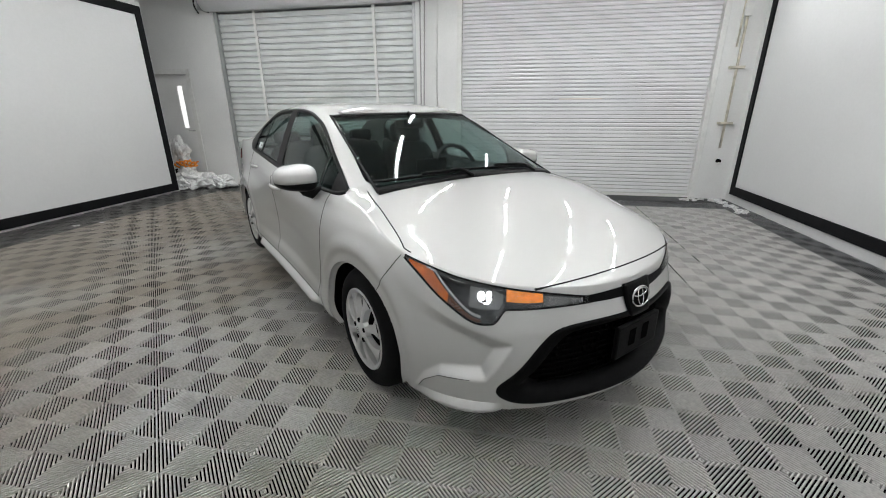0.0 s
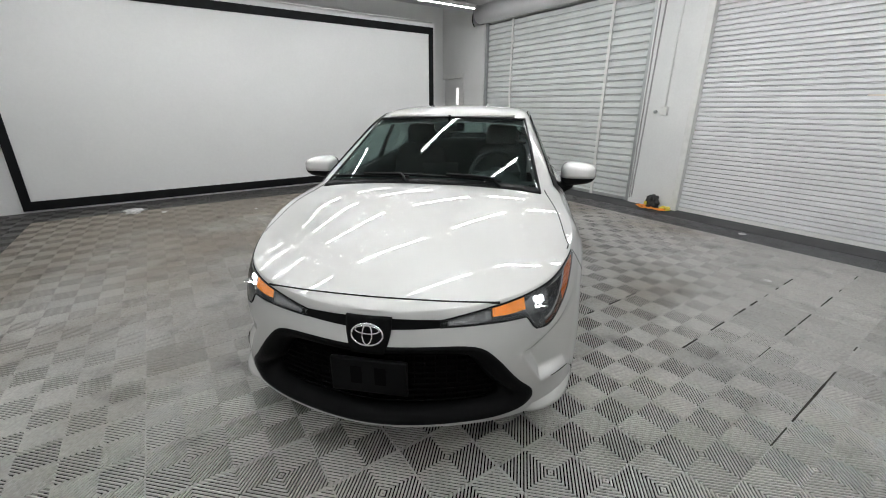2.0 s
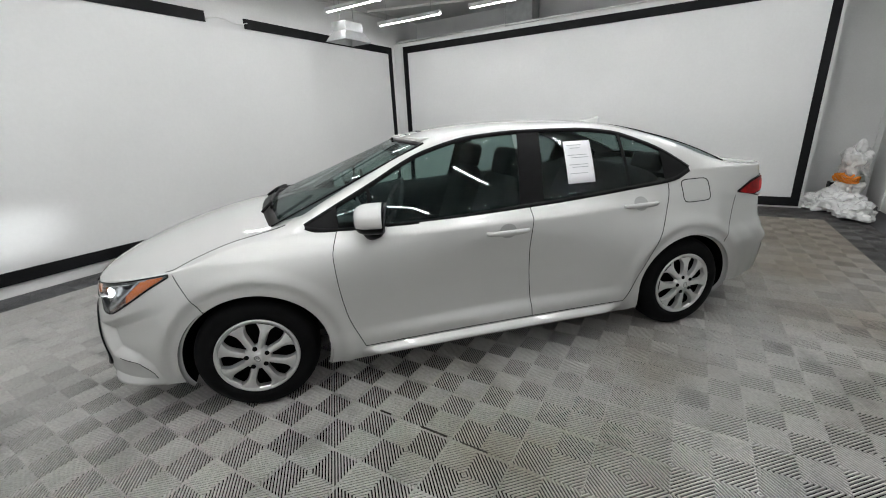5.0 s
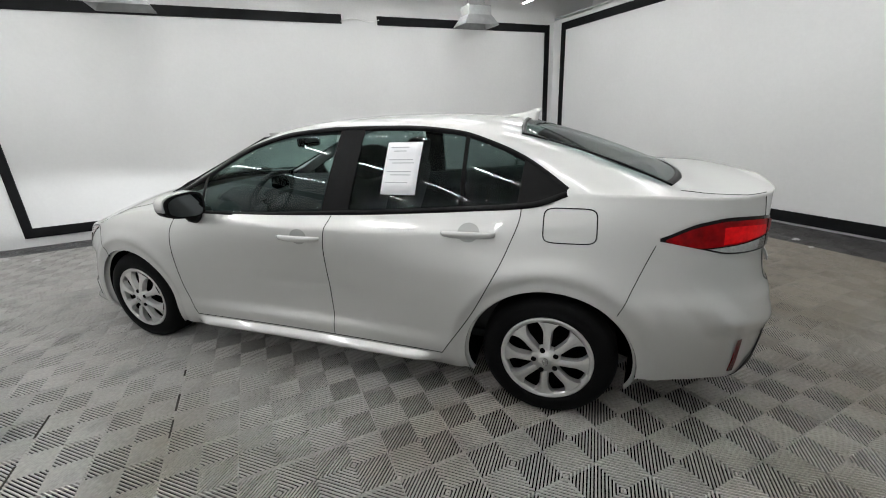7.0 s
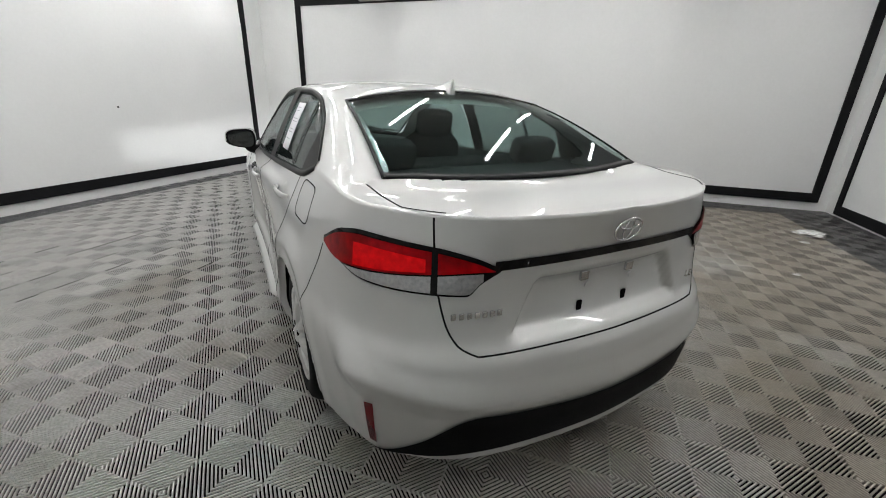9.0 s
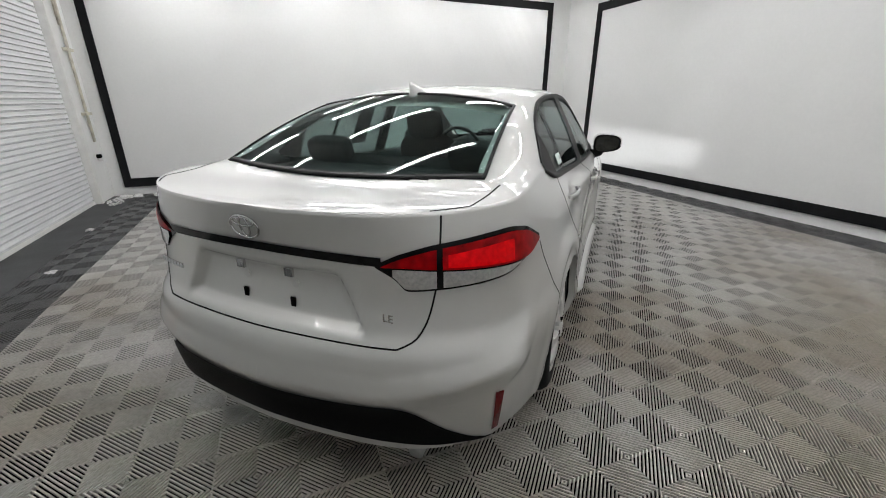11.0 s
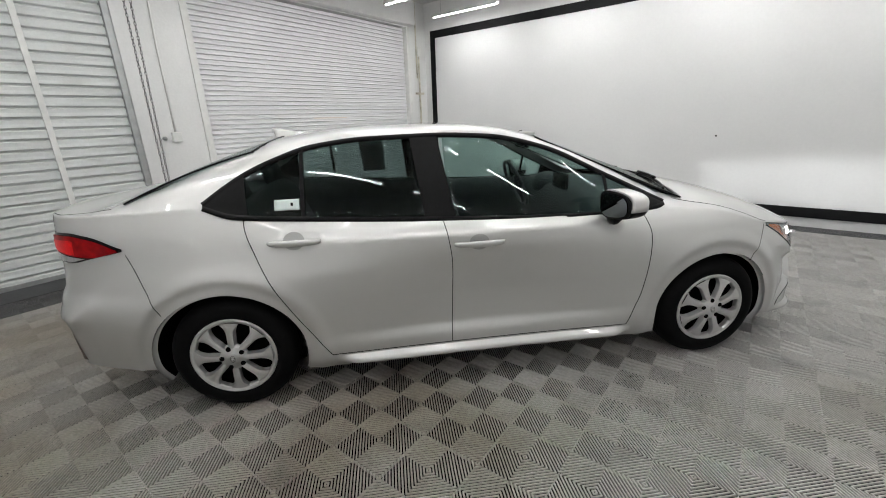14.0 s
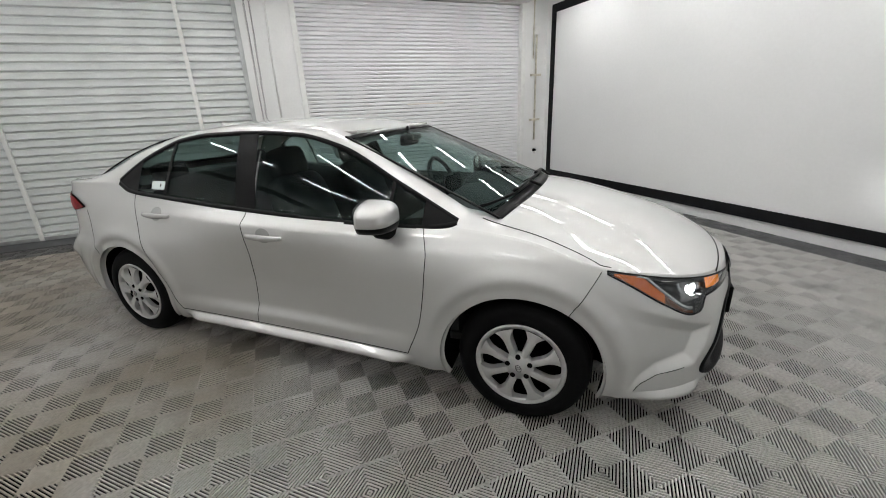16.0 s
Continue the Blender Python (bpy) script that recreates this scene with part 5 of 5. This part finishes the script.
paper = sheet_on_flank("window_sheet", 0.505, 0.692, 1.046, 1.288, 1, PAPER, 0.015, 0.003, "white printed paper sheet taped to a rear door window", "paper")
for k, (w, z) in enumerate(((0.10, 1.262), (0.07, 1.245), (0.13, 1.205), (0.12, 1.19), (0.13, 1.15), (0.11, 1.135), (0.12, 1.10))):
    g = [[flank(0.525 + 0.02 * (k % 2) + w * s + 0.015 * (z - 1.046) / 0.25, z + dz, 0.0044) for dz in (0, 0.004)] for s in np.linspace(0, 1, 4)]
    patch("print_line", np.array(g), PRINT, paper)
lab = sheet_on_flank("window_sticker", 0.945, 1.065, 1.035, 1.085, -1, STICKER, 0.0, 0.003, "pale green sticker inside a rear quarter window", "sticker")
g = [[flank(0.975 + 0.012 * s, 1.053 + 0.016 * t, 0.0045) for t in (0, 1)] for s in (0, 1)]
patch("print_mark", np.array(g), BLACK_TRIM, lab, mirror=True)

# ---- fixtures and loose things of the room ----
def in_room(name, bm, mat, label, category, smooth=False, group=""):
    return tagged(part(name, bm, mat, None, label, smooth=smooth, m=ROOM), category=category, group=group)


# coil drum over the grey shutter
root = tagged(new("shutter_drum"), "white coiled shutter drum above the grey shutter", "drum")
root.matrix_basis = ROOM
bm = bmesh.new()
tube(bm, [(U_DOOR - 0.10, D1[0] - 0.05, 3.13), (U_DOOR - 0.10, D1[1] + 0.05, 3.13)], 0.165, 28)
part("coil", bm, DOOR_WHITE, root, smooth=True)
for v in (D1[0] - 0.07, D1[1] + 0.06):
    part("bracket", boxes(((U_DOOR - 0.26, v - 0.008, 2.96), (U_DOOR, v + 0.008, 3.30)), bevel=0.003), STEEL, root)
bm = bmesh.new()
tube(bm, [(U_DOOR - 0.20, D1[1] + 0.10 + 0.07 * math.sin(t * 3.1), 3.22 - 0.30 * t) for t in np.linspace(0, 1, 12)], 0.012, 6)
part("cable", bm, BLACK_TRIM, root, smooth=True)
# box over the white shutter
in_room("shutter_hood", boxes(((U_DOOR - 0.16, D2[0] - 0.06, D2[2] + 0.01), (U_DOOR - 0.002, D2[1] + 0.06, D2[2] + 0.40)), bevel=0.02), WALL_PAINT, "white box above the white shutter", "hood")
label = in_room("shutter_label", boxes(((U_DOOR + 0.074, -2.32, 1.49), (U_DOOR + 0.078, -1.67, 1.53))), material("faded_label", (0.78, 0.70, 0.62), rough=0.6), "faded pale strip label on the white shutter", "label")
for s_, z_ in ((s1, 0.0), (s2, 0.0)):
    d_ = D1 if s_ is s1 else D2
    part("bottom_bar", boxes(((U_DOOR + 0.06, d_[0] + 0.04, 0.0), (U_DOOR + 0.10, d_[1] - 0.04, 0.05)), bevel=0.004), STEEL if s_ is s1 else WHITE_METAL, s_)

# side door
root = tagged(new("door_1"), "white side door with a narrow bright window slit", kind="structure")
root.matrix_basis = ROOM
leaf = part("door_leaf", boxes(((U_DOOR + 0.05, PED[0] + 0.05, 0.0), (U_DOOR + 0.09, PED[1] - 0.02, PED[2] - 0.06)), bevel=0.003), WALL_PAINT, root)
part("door_frame", boxes(((U_DOOR - 0.012, PED[0] - 0.03, 0.0), (U_DOOR + 0.1, PED[0] + 0.05, PED[2])), ((U_DOOR - 0.012, PED[0] - 0.03, PED[2] - 0.055), (U_DOOR + 0.1, PED[1], PED[2] + 0.03)), bevel=0.003), WHITE_METAL, root)
part("window_slit", boxes(((U_DOOR + 0.044, 5.22, 1.05), (U_DOOR + 0.052, 5.31, 1.80)), bevel=0.002), material("daylit_pane", (0.8, 0.8, 0.8), rough=0.2, emit=(1.0, 0.99, 0.96), emit_strength=1.1), leaf, "bright narrow pane")
bm = bmesh.new()
tube(bm, [(U_DOOR + 0.05, 5.10, 1.0), (U_DOOR + 0.0, 5.10, 1.0), (U_DOOR - 0.0, 5.20, 1.0)], 0.010, 8)
part("door_handle", bm, STEEL, leaf, smooth=True)

# rubbish by the side door
rng = random.Random(4)
def crumpled(name, centre, size, mat, label, category, seed, rough_=0.35, group=""):
    bm = bmesh.new()
    bmesh.ops.create_icosphere(bm, subdivisions=4, radius=1.0)
    for v in bm.verts:
        n = noise.fractal(v.co * 1.6 + Vector((seed, seed * 2.0, 0)), 0.9, 2.2, 4)
        r = 1 + rough_ * n
        v.co = Vector((v.co.x * size[0] * r, v.co.y * size[1] * r, max(-0.55, v.co.z) * size[2] * r))
    lowest = min(v.co.z for v in bm.verts)
    bm.transform(Matrix.Translation((centre[0], centre[1], centre[2] - lowest)))
    return in_room(name, bm, mat, label, category, False, group)


for k, (u, v, a_, b_, c_) in enumerate(((3.35, 4.70, 0.22, 0.30, 0.16), (3.45, 5.15, 0.20, 0.25, 0.22), (3.40, 4.32, 0.18, 0.22, 0.12), (3.10, 4.98, 0.16, 0.18, 0.12))):
    crumpled("plastic_bag", (u, v, 0), (a_, b_, c_), PLASTIC_BAG, "crumpled clear plastic bag of rubbish on the floor", "bag", 3.1 * k + 1, 0.5, "rubbish bags")
crumpled("plastic_bag", (3.52, 5.25, 0.42), (0.16, 0.20, 0.26), PLASTIC_BAG, "tall clear plastic bag leaning on the side door", "bag", 21.0, 0.4, "rubbish bags")
bm = bmesh.new()
for k in range(5):
    r = random.Random(k)
    pts = [(3.42 + 0.10 * math.sin(t * 5 + k), 4.85 + 0.35 * t + 0.03 * r.random(), 0.40 + 0.05 * math.sin(t * 7 + 2 * k) + 0.015 * k) for t in np.linspace(0, 1, 16)]
    tube(bm, pts, 0.016, 6)
in_room("extension_lead", bm, ORANGE, "orange extension cord heaped on the bags", "cord", True)
in_room("black_case", boxes(((3.30, 5.18, 0.24), (3.42, 5.36, 0.34)), bevel=0.012), BLACK_TRIM, "small black case on the bags", "case")

# pillar between the shutters: switch box, conduit, chain, chain bag
part_root = tagged(new("switch_box"), "small white switch box with a surface conduit on the pillar", "switch")
part_root.matrix_basis = ROOM
part("housing", boxes(((U_DOOR - 0.055, 0.265, 1.29), (U_DOOR, 0.365, 1.40)), bevel=0.008), WHITE_METAL, part_root)
bm = bmesh.new()
tube(bm, [(U_DOOR - 0.012, 0.315, 1.40), (U_DOOR - 0.012, 0.315, 2.3), (U_DOOR - 0.012, 0.30, 2.7), (U_DOOR - 0.012, 0.29, Z_CEIL)], 0.011, 8)
part("conduit", bm, WHITE_METAL, part_root, smooth=True)
bm = bmesh.new()
tube(bm, [(U_DOOR - 0.035, 0.44, 1.335), (U_DOOR - 0.0, 0.44, 1.335)], 0.022, 10)
part("chain_guide", bm, STEEL, part_root, smooth=True)
root = tagged(new("hoist_chain"), "dark steel hand chain hanging down the white pillar", "chain")
root.matrix_basis = ROOM
bm = bmesh.new()
def chain_run(bm, top, bottom, pitch=0.034):
    top, bottom = Vector(top), Vector(bottom)
    d = bottom - top
    n = int(d.length / pitch)
    for k in range(n):
        c = top + d * ((k + 0.5) / n)
        flat_ = k % 2
        pts = []
        for q in range(10):
            ang = 2 * math.pi * q / 10
            w = 0.011 * math.cos(ang)
            pts.append(c + Vector((w if flat_ else 0, 0 if flat_ else w, 0.023 * math.sin(ang))))
        tube(bm, pts, 0.0028, 4, closed=True)
chain_run(bm, (U_DOOR - 0.12, 0.555, 2.98), (U_DOOR - 0.12, 0.570, 0.10))
part("chain_strand", bm, DARK_METAL, root, smooth=True)
bm = bmesh.new()
chain_run(bm, (U_DOOR - 0.10, 0.485, 2.98), (U_DOOR - 0.11, 0.545, 0.12))
part("chain_strand", bm, DARK_METAL, root, smooth=True)
crumpled("chain_pile", (U_DOOR - 0.09, 0.22, 0), (0.07, 0.095, 0.11), DARK_METAL, "dark heap of chain by the pillar", "chain", 7.7, 0.35)
part("tag", boxes(((U_DOOR - 0.172, 0.26, 0.05), (U_DOOR - 0.166, 0.30, 0.10))), YELLOW, bpy.data.objects["chain_pile"], "yellow tag")
bm = bmesh.new()
for k in range(3):
    tube(bm, [(U_DOOR - 0.16 - 0.03 * k + 0.03 * math.sin(6 * t + k), 0.40 - 0.42 * t, 0.012 + 0.02 * abs(math.sin(5 * t + k))) for t in np.linspace(0, 1, 18)], 0.010, 6)
in_room("orange_strap", bm, ORANGE, "orange strap lying at the foot of the pillar", "strap", True)
crumpled("yellow_rag", (U_DOOR - 0.10, 0.02, 0), (0.06, 0.07, 0.035), YELLOW, "crumpled yellow wrapper on the floor by the shutter", "wrapper", 5.0, 0.5)

# stained pipe in the corner by the torn screen
root = tagged(new("wall_pipe"), "rust-stained white pipe with two clamps in the corner", "pipe")
root.matrix_basis = ROOM
bm = bmesh.new()
tube(bm, [(U_DOOR - 0.03, -4.10, 0.80), (U_DOOR - 0.03, -4.10, 2.62)], 0.017, 10)
tube(bm, [(U_DOOR - 0.03, -4.04, 2.2), (U_DOOR - 0.03, -4.04, Z_CEIL)], 0.012, 10)
part("pipe", bm, RUSTY, root, smooth=True)
for z in (1.16, 1.93):
    part("clamp", boxes(((U_DOOR - 0.055, -4.20, z - 0.018), (U_DOOR, -4.00, z + 0.018)), bevel=0.004), RUSTY, root)
part("junction", boxes(((U_DOOR - 0.07, -4.14, 2.58), (U_DOOR, -4.04, 2.74)), bevel=0.008), WHITE_METAL, root)
bm = bmesh.new()
tube(bm, [(U_DOOR - 0.05, -4.12, 0.60), (U_DOOR + 0.0, -4.12, 0.60)], 0.030, 14)
part("open_socket", bm, LINER, root, smooth=True)
bm = bmesh.new()
tube(bm, [(U_DOOR - 0.06, -4.12, 0.565), (U_DOOR - 0.0, -4.12, 0.565)], 0.022, 12)
part("cap", bm, WHITE_METAL, root, smooth=True)
# torn scraps along the foot of the wall
for k in range(26):
    r = random.Random(100 + k)
    t = r.random()
    u, v = (3.70 - 0.9 * t, -4.22 + 0.16 * r.random()) if k % 3 else (3.55 + 0.2 * r.random(), -4.2 + 0.55 * t)
    crumpled("plastic_scrap", (u, v, 0.0), (0.02 + 0.035 * r.random(), 0.02 + 0.035 * r.random(), 0.012 + 0.012 * r.random()), PLASTIC_BAG, "small torn scrap of clear plastic on the floor", "scrap", k * 1.7, 0.6, "plastic scraps")
for k, (u, v, s_) in enumerate(((-2.55, 4.10, 0.10), (-2.2, 3.9, 0.03), (-1.1, 3.4, 0.02), (0.7, 4.3, 0.03), (0.9, 4.15, 0.02), (-3.6, -3.95, 0.06), (-3.45, -3.6, 0.05), (-3.2, -3.2, 0.03), (2.0, -1.8, 0.02), (3.35, -1.1, 0.03), (3.5, -2.4, 0.035))):
    crumpled("plastic_scrap", (u, v, 0.0), (s_, s_ * 1.2, s_ * 0.3), PLASTIC_BAG, "small torn scrap of clear plastic on the floor", "scrap", 40 + k * 2.3, 0.6, "plastic scraps")

# hanging heaters
def heater(u, v, z):
    root = tagged(new("ceiling_heater"), "bare metal heater with angled reflectors hung from the ceiling", "heater", "hanging heaters")
    root.matrix_basis = ROOM @ pose(u, v, z)
    part("body", boxes(((-0.14, -0.20, 0.10), (0.14, 0.20, 0.26)), bevel=0.01), STEEL, root)
    for sgn in (-1, 1):
        v0 = [(-0.14, sgn * 0.20, 0.12), (0.14, sgn * 0.20, 0.12), (0.20, sgn * 0.30, -0.02), (-0.20, sgn * 0.30, -0.02)]
        me = mesh_from("reflector", v0, [(0, 1, 2, 3)], STEEL, False)
        ob = link("reflector", me, root)
        s = ob.modifiers.new("thickness", "SOLIDIFY")
        s.thickness = 0.006
    for sgn in (-1, 1):
        me = mesh_from("reflector", [(sgn * 0.14, -0.20, 0.12), (sgn * 0.14, 0.20, 0.12), (sgn * 0.20, 0.30, -0.02), (sgn * 0.20, -0.30, -0.02)], [(0, 1, 2, 3)], STEEL, False)
        ob = link("reflector", me, root)
        s = ob.modifiers.new("thickness", "SOLIDIFY")
        s.thickness = 0.006
    part("grille", boxes(*[((-0.12, -0.17 + 0.045 * k, 0.085), (0.12, -0.16 + 0.045 * k, 0.10)) for k in range(8)]), DARK_METAL, root)
    for y in (-0.15, 0.15):
        bm = bmesh.new()
        tube(bm, [(0, y, 0.26), (0, y, Z_CEIL - z)], 0.006, 6)
        part("hanger", bm, STEEL, root)


heater(-3.42, 2.85, 2.72)
heater(-3.42, -1.75, 2.74)

# conduits, duct and cord near the ceiling
def conduit(pts, r, label, mat=WHITE_METAL):
    bm = bmesh.new()
    tube(bm, pts, r, 8)
    return in_room("conduit", bm, mat, label, "conduit", True, "ceiling conduits")


conduit([(-3.9, 4.80, 2.985), (2.9, 4.84, 2.985)], 0.012, "thin white conduit along the top of a screen")
conduit([(-3.6, 3.6, 3.30), (-0.4, 4.6, 3.30), (1.6, 4.62, 3.28)], 0.02, "white conduit under the ceiling")
conduit([(-3.95, -4.1, 3.38), (-3.95, 4.6, 3.38)], 0.02, "white conduit under the ceiling")
in_room("air_duct", boxes(((-1.70, 5.2, 2.6), (-1.18, 5.6, Z_CEIL - 0.002)), bevel=0.01), STEEL, "grey sheet-metal duct against the back wall", "duct")
bm = bmesh.new()
tube(bm, [(U_SCREEN + 0.03, 0.84 + 0.6 * t, 2.80 + 0.05 * t + 0.03 * math.sin(t * 6)) for t in np.linspace(0, 1, 14)], 0.006, 6)
in_room("white_cord", bm, WHITE_METAL, "thin white cord across a gap in a screen border", "cord", True)
bm = bmesh.new()
bmesh.ops.create_cone(bm, cap_ends=True, segments=12, radius1=0.012, radius2=0.009, depth=0.012, matrix=Matrix.Translation((-1.14, V_N - 0.004, 1.11)) @ Matrix.Rotation(math.pi / 2, 4, "X"))
in_room("screen_rivet", bm, BLACK_TRIM, "small dark rivet in the white screen", "rivet")
# flat dark threshold along the shutters
room_box("trim", (U_DOOR - 0.34, V_N, -0.002), (U_DOOR + 0.1, V_BACK, 0.004), material("dark_threshold", (0.045, 0.046, 0.048), rough=0.6, vary=0.3, vary_scale=4, grain=0.2, grain_scale=40), "dark worn strip along the foot of the shutters")

# ---- ribbed floor tiles ----
def tile_material(name, base, stain, dark):
    """Grey plastic with worn, brownish patches that run across the tiles, and a tone of its own for each tile."""
    m = material(name, base, rough=0.34, spec=0.6)
    nt = m.node_tree
    p = nt.nodes["Principled BSDF"]
    geo = nt.nodes.new("ShaderNodeNewGeometry")
    info = nt.nodes.new("ShaderNodeObjectInfo")
    n1 = nt.nodes.new("ShaderNodeTexNoise")
    n1.inputs["Scale"].default_value, n1.inputs["Detail"].default_value = 0.9, 4
    n2 = nt.nodes.new("ShaderNodeTexNoise")
    n2.inputs["Scale"].default_value, n2.inputs["Detail"].default_value = 60, 3
    for n in (n1, n2):
        nt.links.new(geo.outputs["Position"], n.inputs["Vector"])
    ramp = nt.nodes.new("ShaderNodeMapRange")
    ramp.inputs["From Min"].default_value, ramp.inputs["From Max"].default_value = 0.43, 0.72
    # the brown tone spreads towards the tail end of the car and its -x side
    along = nt.nodes.new("ShaderNodeVectorMath")
    along.operation = "DOT_PRODUCT"
    along.inputs[1].default_value = (-0.05, 0.055, 0)
    nt.links.new(geo.outputs["Position"], along.inputs[0])
    brown_fac = nt.nodes.new("ShaderNodeMath")
    brown_fac.operation = "ADD"
    brown_fac.use_clamp = True
    nt.links.new(n1.outputs["Fac"], brown_fac.inputs[0])
    nt.links.new(along.outputs["Value"], brown_fac.inputs[1])
    nt.links.new(brown_fac.outputs[0], ramp.inputs["Value"])
    mix = nt.nodes.new("ShaderNodeMix")
    mix.data_type = "RGBA"
    mix.inputs[6].default_value, mix.inputs[7].default_value = (*base, 1), (*stain, 1)
    nt.links.new(ramp.outputs["Result"], mix.inputs[0])
    tone = nt.nodes.new("ShaderNodeMapRange")
    tone.inputs["To Min"].default_value, tone.inputs["To Max"].default_value = 1 - dark, 1 + dark * 0.6
    nt.links.new(info.outputs["Random"], tone.inputs["Value"])
    n3 = nt.nodes.new("ShaderNodeTexNoise")
    n3.inputs["Scale"].default_value, n3.inputs["Detail"].default_value = 3.2, 6
    nt.links.new(geo.outputs["Position"], n3.inputs["Vector"])
    scuff = nt.nodes.new("ShaderNodeMapRange")
    scuff.inputs["From Min"].default_value, scuff.inputs["From Max"].default_value = 0.56, 0.72
    scuff.inputs["To Min"].default_value, scuff.inputs["To Max"].default_value = 1.0, 0.68
    nt.links.new(n3.outputs["Fac"], scuff.inputs["Value"])
    fine = nt.nodes.new("ShaderNodeMapRange")
    fine.inputs["From Min"].default_value, fine.inputs["From Max"].default_value = 0.3, 0.7
    fine.inputs["To Min"].default_value, fine.inputs["To Max"].default_value = 0.82, 1.12
    nt.links.new(n2.outputs["Fac"], fine.inputs["Value"])
    mul = nt.nodes.new("ShaderNodeMath")
    mul.operation = "MULTIPLY"
    nt.links.new(tone.outputs["Result"], mul.inputs[0])
    nt.links.new(fine.outputs["Result"], mul.inputs[1])
    worn = nt.nodes.new("ShaderNodeMath")
    worn.operation = "MULTIPLY"
    nt.links.new(mul.outputs[0], worn.inputs[0])
    nt.links.new(scuff.outputs["Result"], worn.inputs[1])
    vm = nt.nodes.new("ShaderNodeVectorMath")
    vm.operation = "SCALE"
    nt.links.new(mix.outputs[2], vm.inputs[0])
    nt.links.new(worn.outputs[0], vm.inputs["Scale"])
    nt.links.new(vm.outputs["Vector"], p.inputs["Base Color"])
    return m


TILE_MAT = tile_material("ribbed_grey_tile", (0.43, 0.422, 0.40), (0.265, 0.235, 0.195), 0.12)
TILE_BLACK = tile_material("ribbed_charcoal_tile", (0.085, 0.086, 0.088), (0.065, 0.062, 0.06), 0.2)
Q = 0.1524
RIBS = 16


def tile_geometry():
    """Ribs across four squares, turned so that they close into diamonds about the tile's middle."""
    verts, faces = [], []
    pitch = 2 * Q / RIBS
    for sx in (1, -1):
        for sy in (1, -1):
            for k in range(RIBS):
                # rib: a flat bar with sloping flanks, open underneath
                prof = ((0.225, -0.0058), (0.30, -0.0004), (0.33, 0.0), (0.67, 0.0), (0.70, -0.0004), (0.775, -0.0058))
                n = len(verts)
                for f_, z_ in prof:
                    c = (k + f_) * pitch
                    ends = [(c, 0), (0, c)] if c <= Q else [(Q, c - Q), (c - Q, Q)]
                    verts += [(sx * x, sy * y, z_) for x, y in ends]
                for q in range(len(prof) - 1):
                    f = (n + 2 * q, n + 2 * q + 1, n + 2 * q + 3, n + 2 * q + 2)
                    faces.append(f if sx * sy < 0 else f[::-1])
    # skirt down to the slab
    n = len(verts)
    s = Q - 0.001
    verts += [(x, y, z) for z in (-0.004, -0.02) for x, y in ((-s, -s), (s, -s), (s, s), (-s, s))]
    faces += [(n + k, n + (k + 1) % 4, n + 4 + (k + 1) % 4, n + 4 + k) for k in range(4)]
    return np.array(verts), faces


TV, TF = tile_geometry()
tile_grey = mesh_from("tile", TV, TF, TILE_MAT, smooth=False)
tile_black = mesh_from("tile", TV, TF, TILE_BLACK, smooth=False)
floor_ob = bpy.data.objects["floor"]
rest = {"grey": [], "black": []}
count = 0
for m_ in range(-40, 41):
    for n_ in range(-40, 41):
        u, v = (7.29 + 2 * m_) * Q, (-5.50 + 2 * n_) * Q
        if not (U_SCREEN - 0.1 < u < U_DOOR + 0.25 and V_N - 0.1 < v < V_BACK + 0.1):
            continue
        black = u > 3.2 or u < -3.75 or v < -3.95 or v > 4.2
        r = math.hypot(u, v)
        if 1.75 < r < 3.45 and not black and count < 300:
            ob = new("tile", tile_grey)
            ob.parent = floor_ob
            ob.location = (u, v, 0)
            count += 1
        else:
            rest["black" if black else "grey"].append((u, v))
for key, spots in rest.items():
    allv = np.concatenate([TV + np.array((u, v, 0)) for u, v in spots])
    allf = [tuple(q + k * len(TV) for q in f) for k in range(len(spots)) for f in TF]
    ob = link("tile_field", mesh_from("tile_field", allv, allf, TILE_MAT if key == "grey" else TILE_BLACK, smooth=False), floor_ob)
    tagged(ob, kind="stuff")

# grime caught in a few seams between the tiles
GRIME = material("seam_grime", (0.05, 0.047, 0.042), rough=0.9, spec=0.1, vary=0.4, vary_scale=25)
for seam, u0, u1 in ((-12.5, 0.35, 2.3), (-14.5, 0.45, 2.9), (-16.5, -0.15, 1.5), (-18.5, 0.2, 3.1), (-8.5, 0.1, 1.2)):
    v_ = seam * Q
    r = random.Random(int(seam * 10))
    bm = bmesh.new()
    u = u0
    while u < u1:
        step = 0.04 + 0.16 * r.random()
        if r.random() < 0.55:
            w_ = 0.002 + 0.004 * r.random()
            box(bm, (u, v_ - w_, -0.003), (min(u + step, u1), v_ + w_, 0.0007))
        u += step
    part("seam_grime", bm, GRIME, floor_ob)
